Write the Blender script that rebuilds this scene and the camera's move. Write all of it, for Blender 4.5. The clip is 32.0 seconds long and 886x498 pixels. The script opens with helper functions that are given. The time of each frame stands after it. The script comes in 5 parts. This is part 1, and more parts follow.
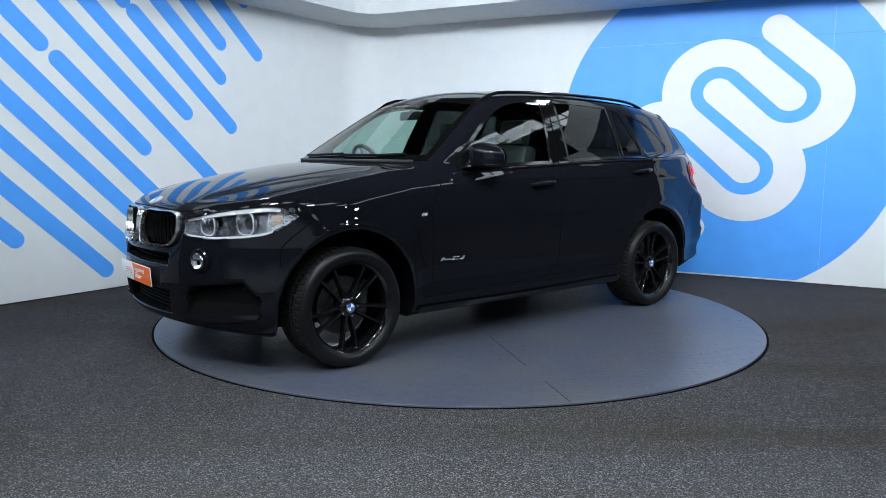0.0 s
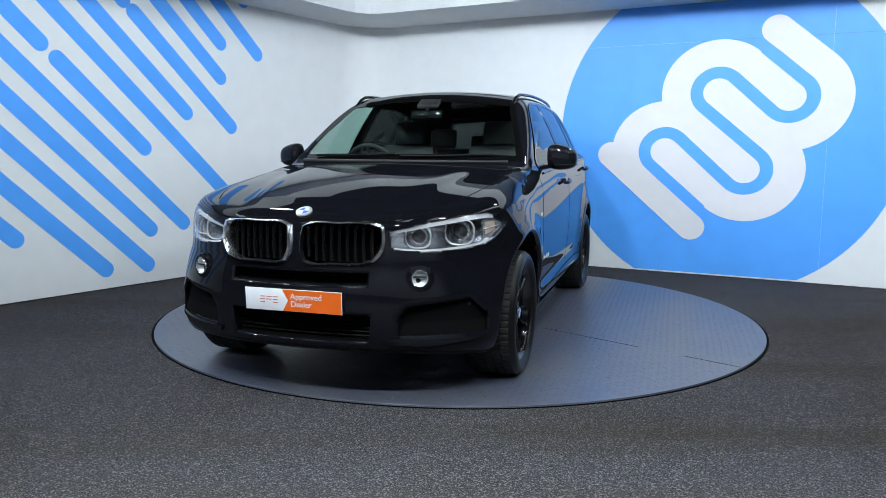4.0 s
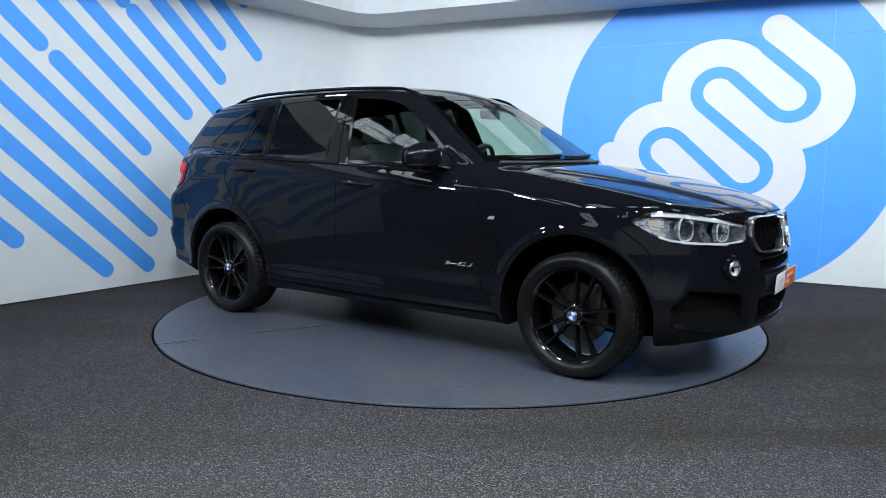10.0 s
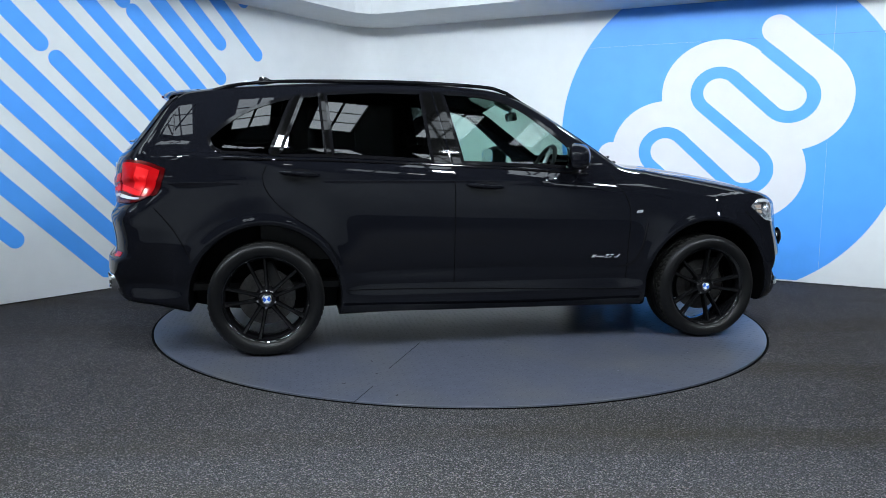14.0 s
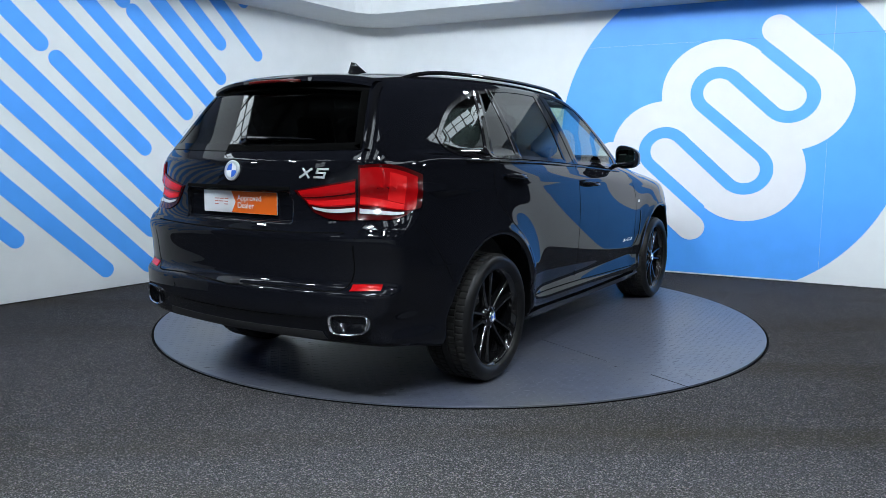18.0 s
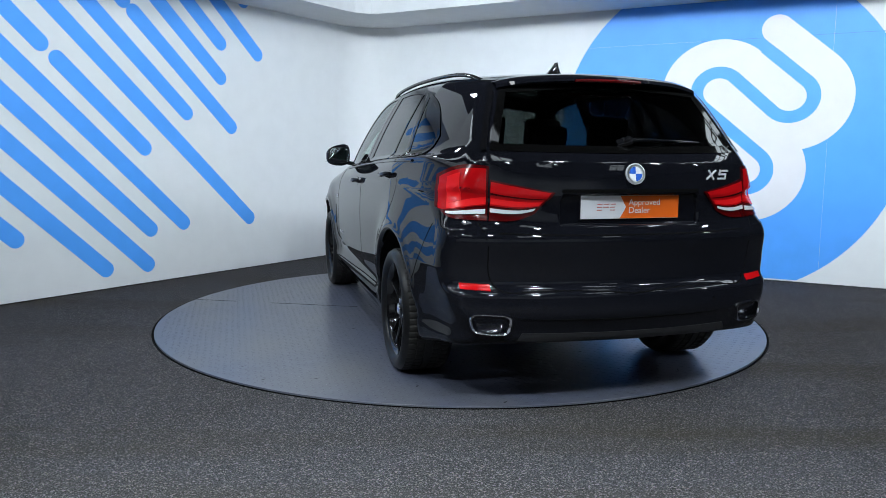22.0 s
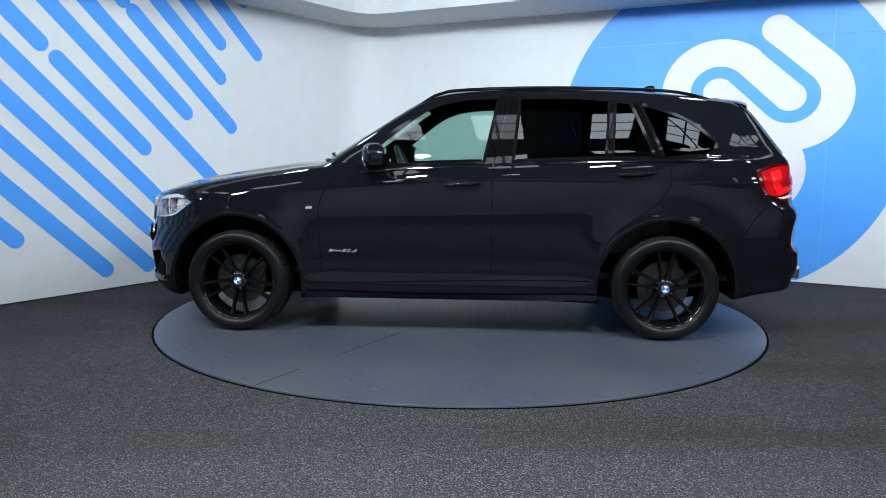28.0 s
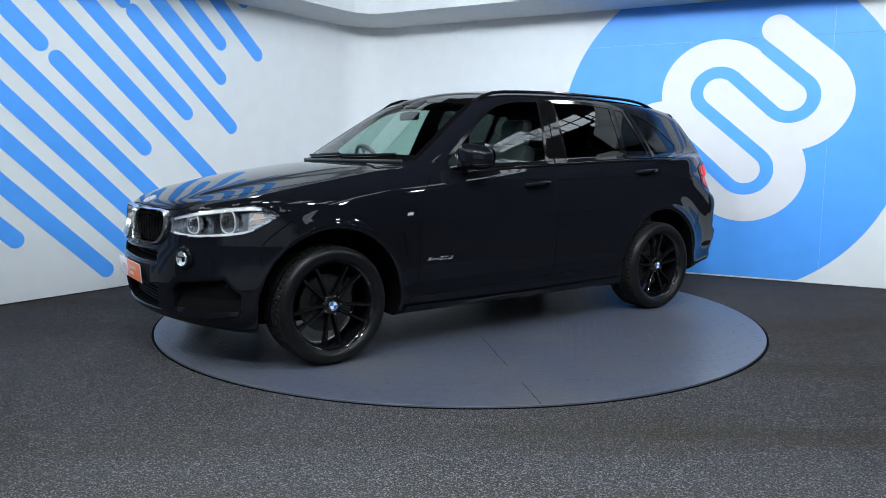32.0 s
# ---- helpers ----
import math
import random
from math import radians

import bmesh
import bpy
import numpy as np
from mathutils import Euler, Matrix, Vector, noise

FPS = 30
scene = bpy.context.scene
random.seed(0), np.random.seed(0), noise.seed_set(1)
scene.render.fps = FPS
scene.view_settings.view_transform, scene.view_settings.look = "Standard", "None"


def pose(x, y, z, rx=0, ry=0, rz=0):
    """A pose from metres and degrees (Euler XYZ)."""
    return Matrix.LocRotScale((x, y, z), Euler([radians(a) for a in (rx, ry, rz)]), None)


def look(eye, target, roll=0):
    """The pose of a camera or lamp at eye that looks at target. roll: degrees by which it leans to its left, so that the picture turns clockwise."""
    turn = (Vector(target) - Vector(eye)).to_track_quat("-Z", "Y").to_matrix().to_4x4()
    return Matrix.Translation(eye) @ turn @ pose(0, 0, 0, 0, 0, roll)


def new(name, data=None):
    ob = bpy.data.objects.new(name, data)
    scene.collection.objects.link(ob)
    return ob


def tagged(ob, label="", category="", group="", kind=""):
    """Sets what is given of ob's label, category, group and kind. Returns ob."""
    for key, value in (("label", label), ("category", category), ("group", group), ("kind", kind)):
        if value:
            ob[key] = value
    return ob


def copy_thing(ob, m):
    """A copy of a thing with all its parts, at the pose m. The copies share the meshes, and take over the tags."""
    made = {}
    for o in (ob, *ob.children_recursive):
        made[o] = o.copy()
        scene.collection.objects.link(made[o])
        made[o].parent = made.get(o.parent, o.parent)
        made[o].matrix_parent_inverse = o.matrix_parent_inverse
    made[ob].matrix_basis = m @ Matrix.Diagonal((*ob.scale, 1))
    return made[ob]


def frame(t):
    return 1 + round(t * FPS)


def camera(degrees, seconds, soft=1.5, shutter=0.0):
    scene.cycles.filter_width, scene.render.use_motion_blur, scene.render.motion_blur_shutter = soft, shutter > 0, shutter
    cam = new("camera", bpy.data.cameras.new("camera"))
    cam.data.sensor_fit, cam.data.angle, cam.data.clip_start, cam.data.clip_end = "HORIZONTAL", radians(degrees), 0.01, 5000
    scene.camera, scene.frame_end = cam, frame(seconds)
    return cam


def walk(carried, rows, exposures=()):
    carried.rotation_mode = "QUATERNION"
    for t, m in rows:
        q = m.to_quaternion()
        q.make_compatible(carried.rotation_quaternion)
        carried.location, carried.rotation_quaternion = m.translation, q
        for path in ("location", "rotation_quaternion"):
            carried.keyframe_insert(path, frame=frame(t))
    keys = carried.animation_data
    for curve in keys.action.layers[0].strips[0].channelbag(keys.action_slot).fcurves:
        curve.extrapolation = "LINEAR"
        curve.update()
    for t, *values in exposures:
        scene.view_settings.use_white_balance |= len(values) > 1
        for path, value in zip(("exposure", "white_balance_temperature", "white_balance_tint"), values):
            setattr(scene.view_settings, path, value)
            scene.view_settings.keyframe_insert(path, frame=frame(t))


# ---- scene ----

# ---- camera: it stands still ----
cam = camera(61.264, 32.0, soft=0.75)
EYE = (0.0, -5.828, 1.2416)
CAM_POSE = Matrix.Translation(EYE) @ pose(0, 0, 0, 82.7186, 0, 1.2) @ pose(0, 0, 0, 0, 0, 0.39)
walk(cam, [(0, CAM_POSE), (32.0, CAM_POSE)])

# ---- world and light ----
world = bpy.data.worlds.new("hall_dusk")
world.use_nodes = True
scene.world = world
world.node_tree.nodes["Background"].inputs[0].default_value = (0.55, 0.6, 0.7, 1)
world.node_tree.nodes["Background"].inputs[1].default_value = 0.02
scene.view_settings.exposure = 0.15


# ---- materials ----
def material(name, color, rough=0.5, metal=0.0, coat=0.0, grain=0.0, scale=40.0, bump=0.0, spec=0.5, alt=None, alt_scale=3.0, alt_amount=0.5):
    """A principled material with colour variation at two scales and a fine bump."""
    m = bpy.data.materials.new(name)
    m.use_nodes = True
    nt = m.node_tree
    p = nt.nodes["Principled BSDF"]
    p.inputs["Base Color"].default_value = (*color, 1)
    p.inputs["Roughness"].default_value = rough
    p.inputs["Metallic"].default_value = metal
    p.inputs["Coat Weight"].default_value = coat
    p.inputs["Coat Roughness"].default_value = 0.015
    p.inputs["Specular IOR Level"].default_value = spec
    co = nt.nodes.new("ShaderNodeTexCoord").outputs["Object"]
    if grain or alt:
        fine = nt.nodes.new("ShaderNodeTexNoise")
        fine.inputs["Scale"].default_value, fine.inputs["Detail"].default_value = scale, 4
        nt.links.new(co, fine.inputs["Vector"])
        mix = nt.nodes.new("ShaderNodeMix")
        mix.data_type = "RGBA"
        mix.inputs["A"].default_value = (*[c * (1 - grain) for c in color], 1)
        mix.inputs["B"].default_value = (*[c * (1 + grain) for c in color], 1)
        ramp = nt.nodes.new("ShaderNodeMapRange")
        ramp.inputs["From Min"].default_value, ramp.inputs["From Max"].default_value = 0.35, 0.65
        nt.links.new(fine.outputs["Fac"], ramp.inputs["Value"])
        nt.links.new(ramp.outputs["Result"], mix.inputs["Factor"])
        out = mix.outputs["Result"]
        if alt:
            big = nt.nodes.new("ShaderNodeTexNoise")
            big.inputs["Scale"].default_value, big.inputs["Detail"].default_value = alt_scale, 5
            nt.links.new(co, big.inputs["Vector"])
            r2 = nt.nodes.new("ShaderNodeMapRange")
            r2.inputs["From Min"].default_value, r2.inputs["From Max"].default_value = 0.45, 0.7
            r2.inputs["To Max"].default_value = alt_amount
            nt.links.new(big.outputs["Fac"], r2.inputs["Value"])
            m2 = nt.nodes.new("ShaderNodeMix")
            m2.data_type = "RGBA"
            nt.links.new(r2.outputs["Result"], m2.inputs["Factor"])
            nt.links.new(out, m2.inputs["A"])
            m2.inputs["B"].default_value = (*alt, 1)
            out = m2.outputs["Result"]
        nt.links.new(out, p.inputs["Base Color"])
    if bump:
        n2 = nt.nodes.new("ShaderNodeTexNoise")
        n2.inputs["Scale"].default_value, n2.inputs["Detail"].default_value = scale * 1.3, 3
        nt.links.new(co, n2.inputs["Vector"])
        b = nt.nodes.new("ShaderNodeBump")
        b.inputs["Strength"].default_value, b.inputs["Distance"].default_value = bump, 0.004
        nt.links.new(n2.outputs["Fac"], b.inputs["Height"])
        nt.links.new(b.outputs["Normal"], p.inputs["Normal"])
    return m


def glass(name, tint, base=0.045):
    """Thin pane: it lets tinted light through, and mirrors more the flatter one looks at it."""
    m = bpy.data.materials.new(name)
    m.use_nodes = True
    nt = m.node_tree
    nt.nodes.remove(nt.nodes["Principled BSDF"])
    tr, gl, lw, mx, pw, ml = (nt.nodes.new("ShaderNode" + k) for k in ("BsdfTransparent", "BsdfGlossy", "LayerWeight", "MixShader", "Math", "Math"))
    tr.inputs["Color"].default_value = (*tint, 1)
    gl.inputs["Roughness"].default_value = 0.0
    lw.inputs["Blend"].default_value = 0.5
    pw.operation, ml.operation = "POWER", "MULTIPLY_ADD"
    pw.inputs[1].default_value = 5.0
    ml.inputs[1].default_value, ml.inputs[2].default_value = 1.0 - base, base
    nt.links.new(lw.outputs["Facing"], pw.inputs[0])
    nt.links.new(pw.outputs[0], ml.inputs[0])
    nt.links.new(ml.outputs[0], mx.inputs[0])
    nt.links.new(tr.outputs[0], mx.inputs[1])
    nt.links.new(gl.outputs[0], mx.inputs[2])
    nt.links.new(mx.outputs[0], nt.nodes["Material Output"].inputs["Surface"])
    return m


def glow(name, color, strength):
    m = material(name, color, 0.4)
    p = m.node_tree.nodes["Principled BSDF"]
    p.inputs["Emission Color"].default_value = (*color, 1)
    p.inputs["Emission Strength"].default_value = strength
    return m


PAINT = material("black_metallic_paint", (0.0054, 0.0058, 0.0082), 0.5, 0.0, 1.0, 0.25, 900, 0.0, 0.0)
PAINT.node_tree.nodes["Principled BSDF"].inputs["Coat IOR"].default_value = 1.34
GLOSS_BLACK = material("gloss_black", (0.005, 0.005, 0.006), 0.08, spec=0.3)
TRIM = material("black_plastic_trim", (0.012, 0.012, 0.013), 0.45, 0.0, 0.0, 0.2, 300, 0.05)
DARK = material("dark_void", (0.003, 0.003, 0.003), 0.9, spec=0.05)
BORDER = material("black_ceramic_border", (0.003, 0.003, 0.003), 0.04, spec=0.18)
BAR = material("satin_black_bar", (0.004, 0.004, 0.0045), 0.45, spec=0.08)
TREAD = material("dusty_tyre_tread", (0.013, 0.0125, 0.012), 0.7, 0.0, 0.0, 0.25, 90, 0.1, 0.2, (0.022, 0.0205, 0.018), 7, 0.6)
RUBBER = material("tyre_rubber", (0.006, 0.006, 0.0065), 0.36, 0.0, 0.0, 0.25, 120, 0.05, 0.2, (0.014, 0.0135, 0.0125), 9, 0.5)
RIM = material("gloss_black_alloy", (0.004, 0.004, 0.0045), 0.07, spec=0.45)
CHROME = material("chrome", (0.75, 0.76, 0.78), 0.12, 1.0)
MATT_CHROME = material("matt_chrome", (0.78, 0.79, 0.81), 0.24, 1.0)
SATIN = material("satin_silver", (0.6, 0.61, 0.63), 0.3, 1.0)
DISC = material("brake_disc_steel", (0.10, 0.098, 0.096), 0.42, 1.0, 0.0, 0.15, 60)
RED_LENS = material("red_lens", (0.42, 0.004, 0.006), 0.12, 0.0, 0.0, spec=0.22)
RED_BAR = material("bright_red_light_guide", (0.72, 0.010, 0.012), 0.22, 0.0, 0.0, spec=0.2)
DARK_RED = material("dark_red_lens", (0.06, 0.0012, 0.0018), 0.14, 0.0, 0.0, spec=0.25)
WHITE_LENS = material("white_lens", (0.62, 0.62, 0.62), 0.15, 0.0, 0.8)
LAMP_SILVER = material("lamp_reflector", (0.8, 0.82, 0.86), 0.16, 0.8, 0.0, 0.2, 30, 0.9)
LAMP_DARK = material("lamp_grey_insert", (0.42, 0.43, 0.46), 0.14, 0.9, 0.0, 0.3, 16, 1.0)
AMBER = material("amber_reflector", (0.6, 0.46, 0.36), 0.3, 0.3)
LIGHT_RING = material("frosted_light_ring", (0.62, 0.63, 0.65), 0.25, 0.2, 0.5)
FOG_BOWL = material("fog_lamp_bowl", (0.6, 0.61, 0.63), 0.3, 0.3)
BRIGHT_MARK = material("bright_silver_mark", (0.72, 0.73, 0.75), 0.35, 0.35)
CLEAR = glass("clear_lens", (0.95, 0.96, 0.97))
WINDOW = glass("green_tinted_glass", (0.55, 0.72, 0.66))
PRIVACY = glass("dark_privacy_glass", (0.05, 0.054, 0.054), 0.045)
SCREEN = glass("windscreen_glass", (0.66, 0.8, 0.74))
SEAT = material("dark_grey_leather", (0.014, 0.014, 0.015), 0.5, 0.0, 0.0, 0.2, 90, 0.1)
CABIN = material("cabin_plastic", (0.012, 0.012, 0.012), 0.6)
PLATE_WHITE = material("plate_white", (0.82, 0.82, 0.84), 0.35)
PLATE_ORANGE = material("plate_orange", (0.83, 0.14, 0.01), 0.35)
PLATE_RED = material("plate_red_bars", (0.55, 0.12, 0.1), 0.4)
BLUE_ENAMEL = material("blue_enamel", (0.03, 0.13, 0.6), 0.3, 0, 0.1, spec=0.25)
WHITE_ENAMEL = material("white_enamel", (0.85, 0.85, 0.87), 0.3, 0, 0.1, spec=0.25)
GREY_BAND = material("dark_grey_enamel", (0.03, 0.03, 0.035), 0.2, 0, 0.8)


# ---- mesh helpers ----
def part(name, bm, mat, parent, label="", smooth=True):
    """Links a bmesh as one mesh object under a thing or a part."""
    me = bpy.data.meshes.new(name)
    bm.to_mesh(me)
    bm.free()
    return part_mesh(name, me, mat, parent, label, smooth)


def part_mesh(name, me, mat, parent, label="", smooth=True):
    if mat:
        me.materials.clear()
        me.materials.append(mat)
    if smooth:
        me.shade_smooth()
        me.set_sharp_from_angle(angle=radians(38))
    ob = new(name, me)
    ob.parent = parent
    if label:
        tagged(ob, label)
    return ob


def thing(name, label, category, group="", kind="", at=None):
    ob = new(name)
    ob.empty_display_size = 0.1
    if at:
        ob.matrix_world = at
    return tagged(ob, label, category, group, kind)


def add_box(bm, c, s, rot=None, bevel=0.0):
    r = bmesh.ops.create_cube(bm, size=1.0)
    m = Matrix.Translation(c) @ (rot or Matrix()) @ Matrix.Diagonal((*s, 1))
    bmesh.ops.transform(bm, matrix=m, verts=r["verts"])
    if bevel:
        es = list({e for v in r["verts"] for e in v.link_edges})
        bmesh.ops.bevel(bm, geom=es, offset=bevel, segments=2, affect="EDGES", profile=0.5)
    return bm


def box(c, s, rot=None, bevel=0.0):
    return add_box(bmesh.new(), c, s, rot, bevel)


def lathe(profile, n=48, m=None, close=False):
    """Turns a profile of (radius, along) round the y axis."""
    bm = bmesh.new()
    rings = []
    for r, a in profile:
        rings.append([bm.verts.new((r * math.cos(2 * math.pi * k / n), a, r * math.sin(2 * math.pi * k / n))) for k in range(n)])
    pairs = list(zip(rings, rings[1:])) + ([(rings[-1], rings[0])] if close else [])
    for p, q in pairs:
        for k in range(n):
            bm.faces.new((p[k], p[(k + 1) % n], q[(k + 1) % n], q[k]))
    bmesh.ops.recalc_face_normals(bm, faces=bm.faces)
    if m:
        bmesh.ops.transform(bm, matrix=m, verts=bm.verts)
    return bm


def grid_mesh(bm, P):
    """Quads over a grid of points (rows, columns, 3)."""
    vs = [[bm.verts.new(p) for p in row] for row in P]
    for a, b in zip(vs, vs[1:]):
        for k in range(len(a) - 1):
            bm.faces.new((a[k], a[k + 1], b[k + 1], b[k]))
    return bm


def tube(points, r, closed=False, n=8, squash=1.0):
    """A round bar along points."""
    bm = bmesh.new()
    pts = [Vector(p) for p in points]
    N = len(pts)
    rings = []
    for i, p in enumerate(pts):
        d = (pts[(i + 1) % N] - pts[i - 1]) if closed or 0 < i < N - 1 else (pts[1] - pts[0] if i == 0 else pts[-1] - pts[-2])
        q = d.to_track_quat("Z", "Y")
        rr = r[i] if isinstance(r, (list, tuple)) else r
        rings.append([bm.verts.new(p + q @ Vector((rr * math.cos(2 * math.pi * k / n), squash * rr * math.sin(2 * math.pi * k / n), 0))) for k in range(n)])
    for a, b in list(zip(rings, rings[1:])) + ([(rings[-1], rings[0])] if closed else []):
        for k in range(n):
            bm.faces.new((a[k], a[(k + 1) % n], b[(k + 1) % n], b[k]))
    if not closed:
        bm.faces.new(rings[0])
        bm.faces.new(rings[-1])
    bmesh.ops.recalc_face_normals(bm, faces=bm.faces)
    return bm


def flat(polys, depth=0.002):
    """Closed outlines in the x-z plane, given a depth towards -y."""
    bm = bmesh.new()
    for poly in polys:
        a = [bm.verts.new((x, 0, z)) for x, z in poly]
        b = [bm.verts.new((x, -depth, z)) for x, z in poly]
        bm.faces.new(b)
        for k in range(len(a)):
            bm.faces.new((a[k], a[(k + 1) % len(a)], b[(k + 1) % len(a)], b[k]))
    bmesh.ops.recalc_face_normals(bm, faces=bm.faces)
    return bm


def letters(text, size, depth=0.001):
    """Built-in font as a mesh in the x-z plane, centred, facing -y."""
    cu = bpy.data.curves.new("letters", "FONT")
    cu.body, cu.size, cu.extrude = text, size, depth
    cu.align_x, cu.align_y = "LEFT", "CENTER"
    ob = new("letters", cu)
    me = bpy.data.meshes.new_from_object(ob)
    bpy.data.objects.remove(ob)
    me.transform(pose(0, 0, 0, 90, 0, 0))
    return me


# ---- the hall ----
CORNER = Vector((-1.187, 3.831, 0))
U_LEFT, U_RIGHT = Vector((0.55630, 0.83098, 0)), Vector((0.89615, -0.44374, 0))
CEILING = 2.77
FLOOR_MAT = material("dark_grey_carpet", (0.031, 0.0312, 0.0334), 0.95, 0, 0, 0.85, 185, 0.35, 0.1, (0.020, 0.0185, 0.0155), 0.55, 0.8)
nt = FLOOR_MAT.node_tree
p = nt.nodes["Principled BSDF"]
# coloured fibre flecks, then dirt in long streaks
co = nt.nodes["Texture Coordinate"].outputs["Object"]
fleck = nt.nodes.new("ShaderNodeTexNoise")
fleck.inputs["Scale"].default_value, fleck.inputs["Detail"].default_value = 150, 1
nt.links.new(co, fleck.inputs["Vector"])
cool = nt.nodes.new("ShaderNodeMix")
cool.data_type = "RGBA"
cool.inputs["Factor"].default_value = 0.5
cool.inputs["B"].default_value = (0.26, 0.29, 0.33, 1)
nt.links.new(fleck.outputs["Color"], cool.inputs["A"])
tone = nt.nodes.new("ShaderNodeMapRange")
tone.inputs["From Min"].default_value, tone.inputs["From Max"].default_value, tone.inputs["To Max"].default_value = 0.53, 0.68, 0.24
nt.links.new(fleck.outputs["Fac"], tone.inputs["Value"])
tint = nt.nodes.new("ShaderNodeMix")
tint.data_type = "RGBA"
nt.links.new(tone.outputs["Result"], tint.inputs["Factor"])
nt.links.new(p.inputs["Base Color"].links[0].from_socket, tint.inputs["A"])
nt.links.new(cool.outputs["Result"], tint.inputs["B"])
stretch = nt.nodes.new("ShaderNodeMapping")
stretch.inputs["Scale"].default_value = (0.16, 1.0, 1.0)
stretch.inputs["Rotation"].default_value = (0, 0, radians(-6))
nt.links.new(co, stretch.inputs["Vector"])
streak = nt.nodes.new("ShaderNodeTexNoise")
streak.inputs["Scale"].default_value, streak.inputs["Detail"].default_value = 1.3, 5
nt.links.new(stretch.outputs["Vector"], streak.inputs["Vector"])
where = nt.nodes.new("ShaderNodeMapRange")
where.inputs["From Min"].default_value, where.inputs["From Max"].default_value, where.inputs["To Max"].default_value = 0.50, 0.64, 0.5
nt.links.new(streak.outputs["Fac"], where.inputs["Value"])
dirt = nt.nodes.new("ShaderNodeMix")
dirt.data_type = "RGBA"
dirt.inputs["B"].default_value = (0.027, 0.0215, 0.0105, 1)
nt.links.new(where.outputs["Result"], dirt.inputs["Factor"])
nt.links.new(tint.outputs["Result"], dirt.inputs["A"])
nt.links.new(dirt.outputs["Result"], p.inputs["Base Color"])
WALL_WHITE = material("white_painted_wall", (0.73, 0.74, 0.75), 0.6, 0, 0, 0.015, 6, 0.02, 0.3)
WALL_BLUE = material("sky_blue_wall_vinyl", (0.085, 0.36, 0.93), 0.42, 0, 0, 0.03, 5, 0.0, 0.4)
WALL_PRINT = material("white_wall_vinyl", (0.70, 0.69, 0.725), 0.42, 0, 0, 0.015, 6)
CEIL_MAT = material("white_ceiling_board", (0.64, 0.65, 0.66), 0.7, 0, 0, 0.02, 8)
HALL_DARK = material("grey_hall_cladding", (0.10, 0.102, 0.11), 0.8, 0, 0, 0.2, 2)
HALL_PALE = material("pale_fill_wall", (0.74, 0.75, 0.77), 0.7, 0, 0, 0.1, 1.5)
STEEL_DARK = material("dark_roof_steel", (0.02, 0.02, 0.022), 0.6)
TABLE_MAT = material("blue_grey_painted_steel", (0.066, 0.072, 0.100), 0.31, 0.0, 0.0, 0.12, 14, 0.0, 0.6, (0.088, 0.089, 0.098), 1.6, 0.9)
SKYLIGHT = glow("skylight_glass", (0.8, 0.91, 1.0), 6.5)
# The same glass with its glow turned down, to balance the light from the front.
SKYLIGHT_DIM = glow("dim_skylight_glass", (0.8, 0.91, 1.0), 3.8)
FLOOD = glow("flood_lamp_face", (0.9, 0.97, 1.0), 20.0)


def wall_frame(u):
    """A wall's own space: x along the wall from the corner, z up, -y towards the room."""
    m = Matrix((( u.x, -u.y, 0, 0), (u.y, u.x, 0, 0), (0, 0, 1, 0), (0, 0, 0, 1)))
    return Matrix.Translation(CORNER) @ m


LEFT, RIGHT = wall_frame(U_LEFT), wall_frame(U_RIGHT)
PRINT = RIGHT @ Matrix.Translation((0.1975, 0, 0))
WALL_TOP = 3.3


def slab(name, c, s, mat, m, label, category="wall"):
    ob = new(name)
    bm = box(c, s)
    me = bpy.data.meshes.new(name)
    bm.to_mesh(me)
    bm.free()
    bpy.data.objects.remove(ob)
    ob = new(name, me)
    me.materials.append(mat)
    ob.matrix_world = m
    return tagged(ob, label, category, kind="structure")


slab("wall_west", (-4.015, 0.1, WALL_TOP / 2), (6.97, 0.2, WALL_TOP), WALL_WHITE, LEFT, "smooth white painted wall with diagonal blue stripes")
slab("wall_east", (3.315, 0.1, WALL_TOP / 2), (5.57, 0.2, WALL_TOP), WALL_WHITE, RIGHT, "smooth white painted wall with a large blue disc")
# the rounded corner between the two walls
T = 0.53
turn = U_LEFT.angle(U_RIGHT)
rad = T / math.tan(turn / 2)
p0, p1 = CORNER - U_LEFT * T, CORNER + U_RIGHT * T
bis = (U_RIGHT - U_LEFT).normalized()
mid = CORNER + bis * (rad / math.cos(turn / 2))
bm = bmesh.new()
arc_in, arc_out = [], []
for k in range(17):
    d = ((p0 - mid) * (1 - k / 16) + (p1 - mid) * (k / 16)).normalized() * rad
    arc_in.append(mid + d)
    arc_out.append(mid + d * (1 + 0.2 / rad))
grid_mesh(bm, [[p + Vector((0, 0, h)) for p in arc_in] for h in (0, WALL_TOP)])
grid_mesh(bm, [[p + Vector((0, 0, h)) for p in reversed(arc_out)] for h in (0, WALL_TOP)])
ob = part("wall_corner", bm, WALL_WHITE, None)
tagged(ob, "rounded white corner joining the two painted walls", "wall", kind="structure")

# floor, soffit and the dark unseen hall behind the camera
slab("floor", (0, -4, -0.11), (30, 26, 0.2), FLOOR_MAT, Matrix(), "dark grey speckled carpet floor, brown-stained in places", "floor")


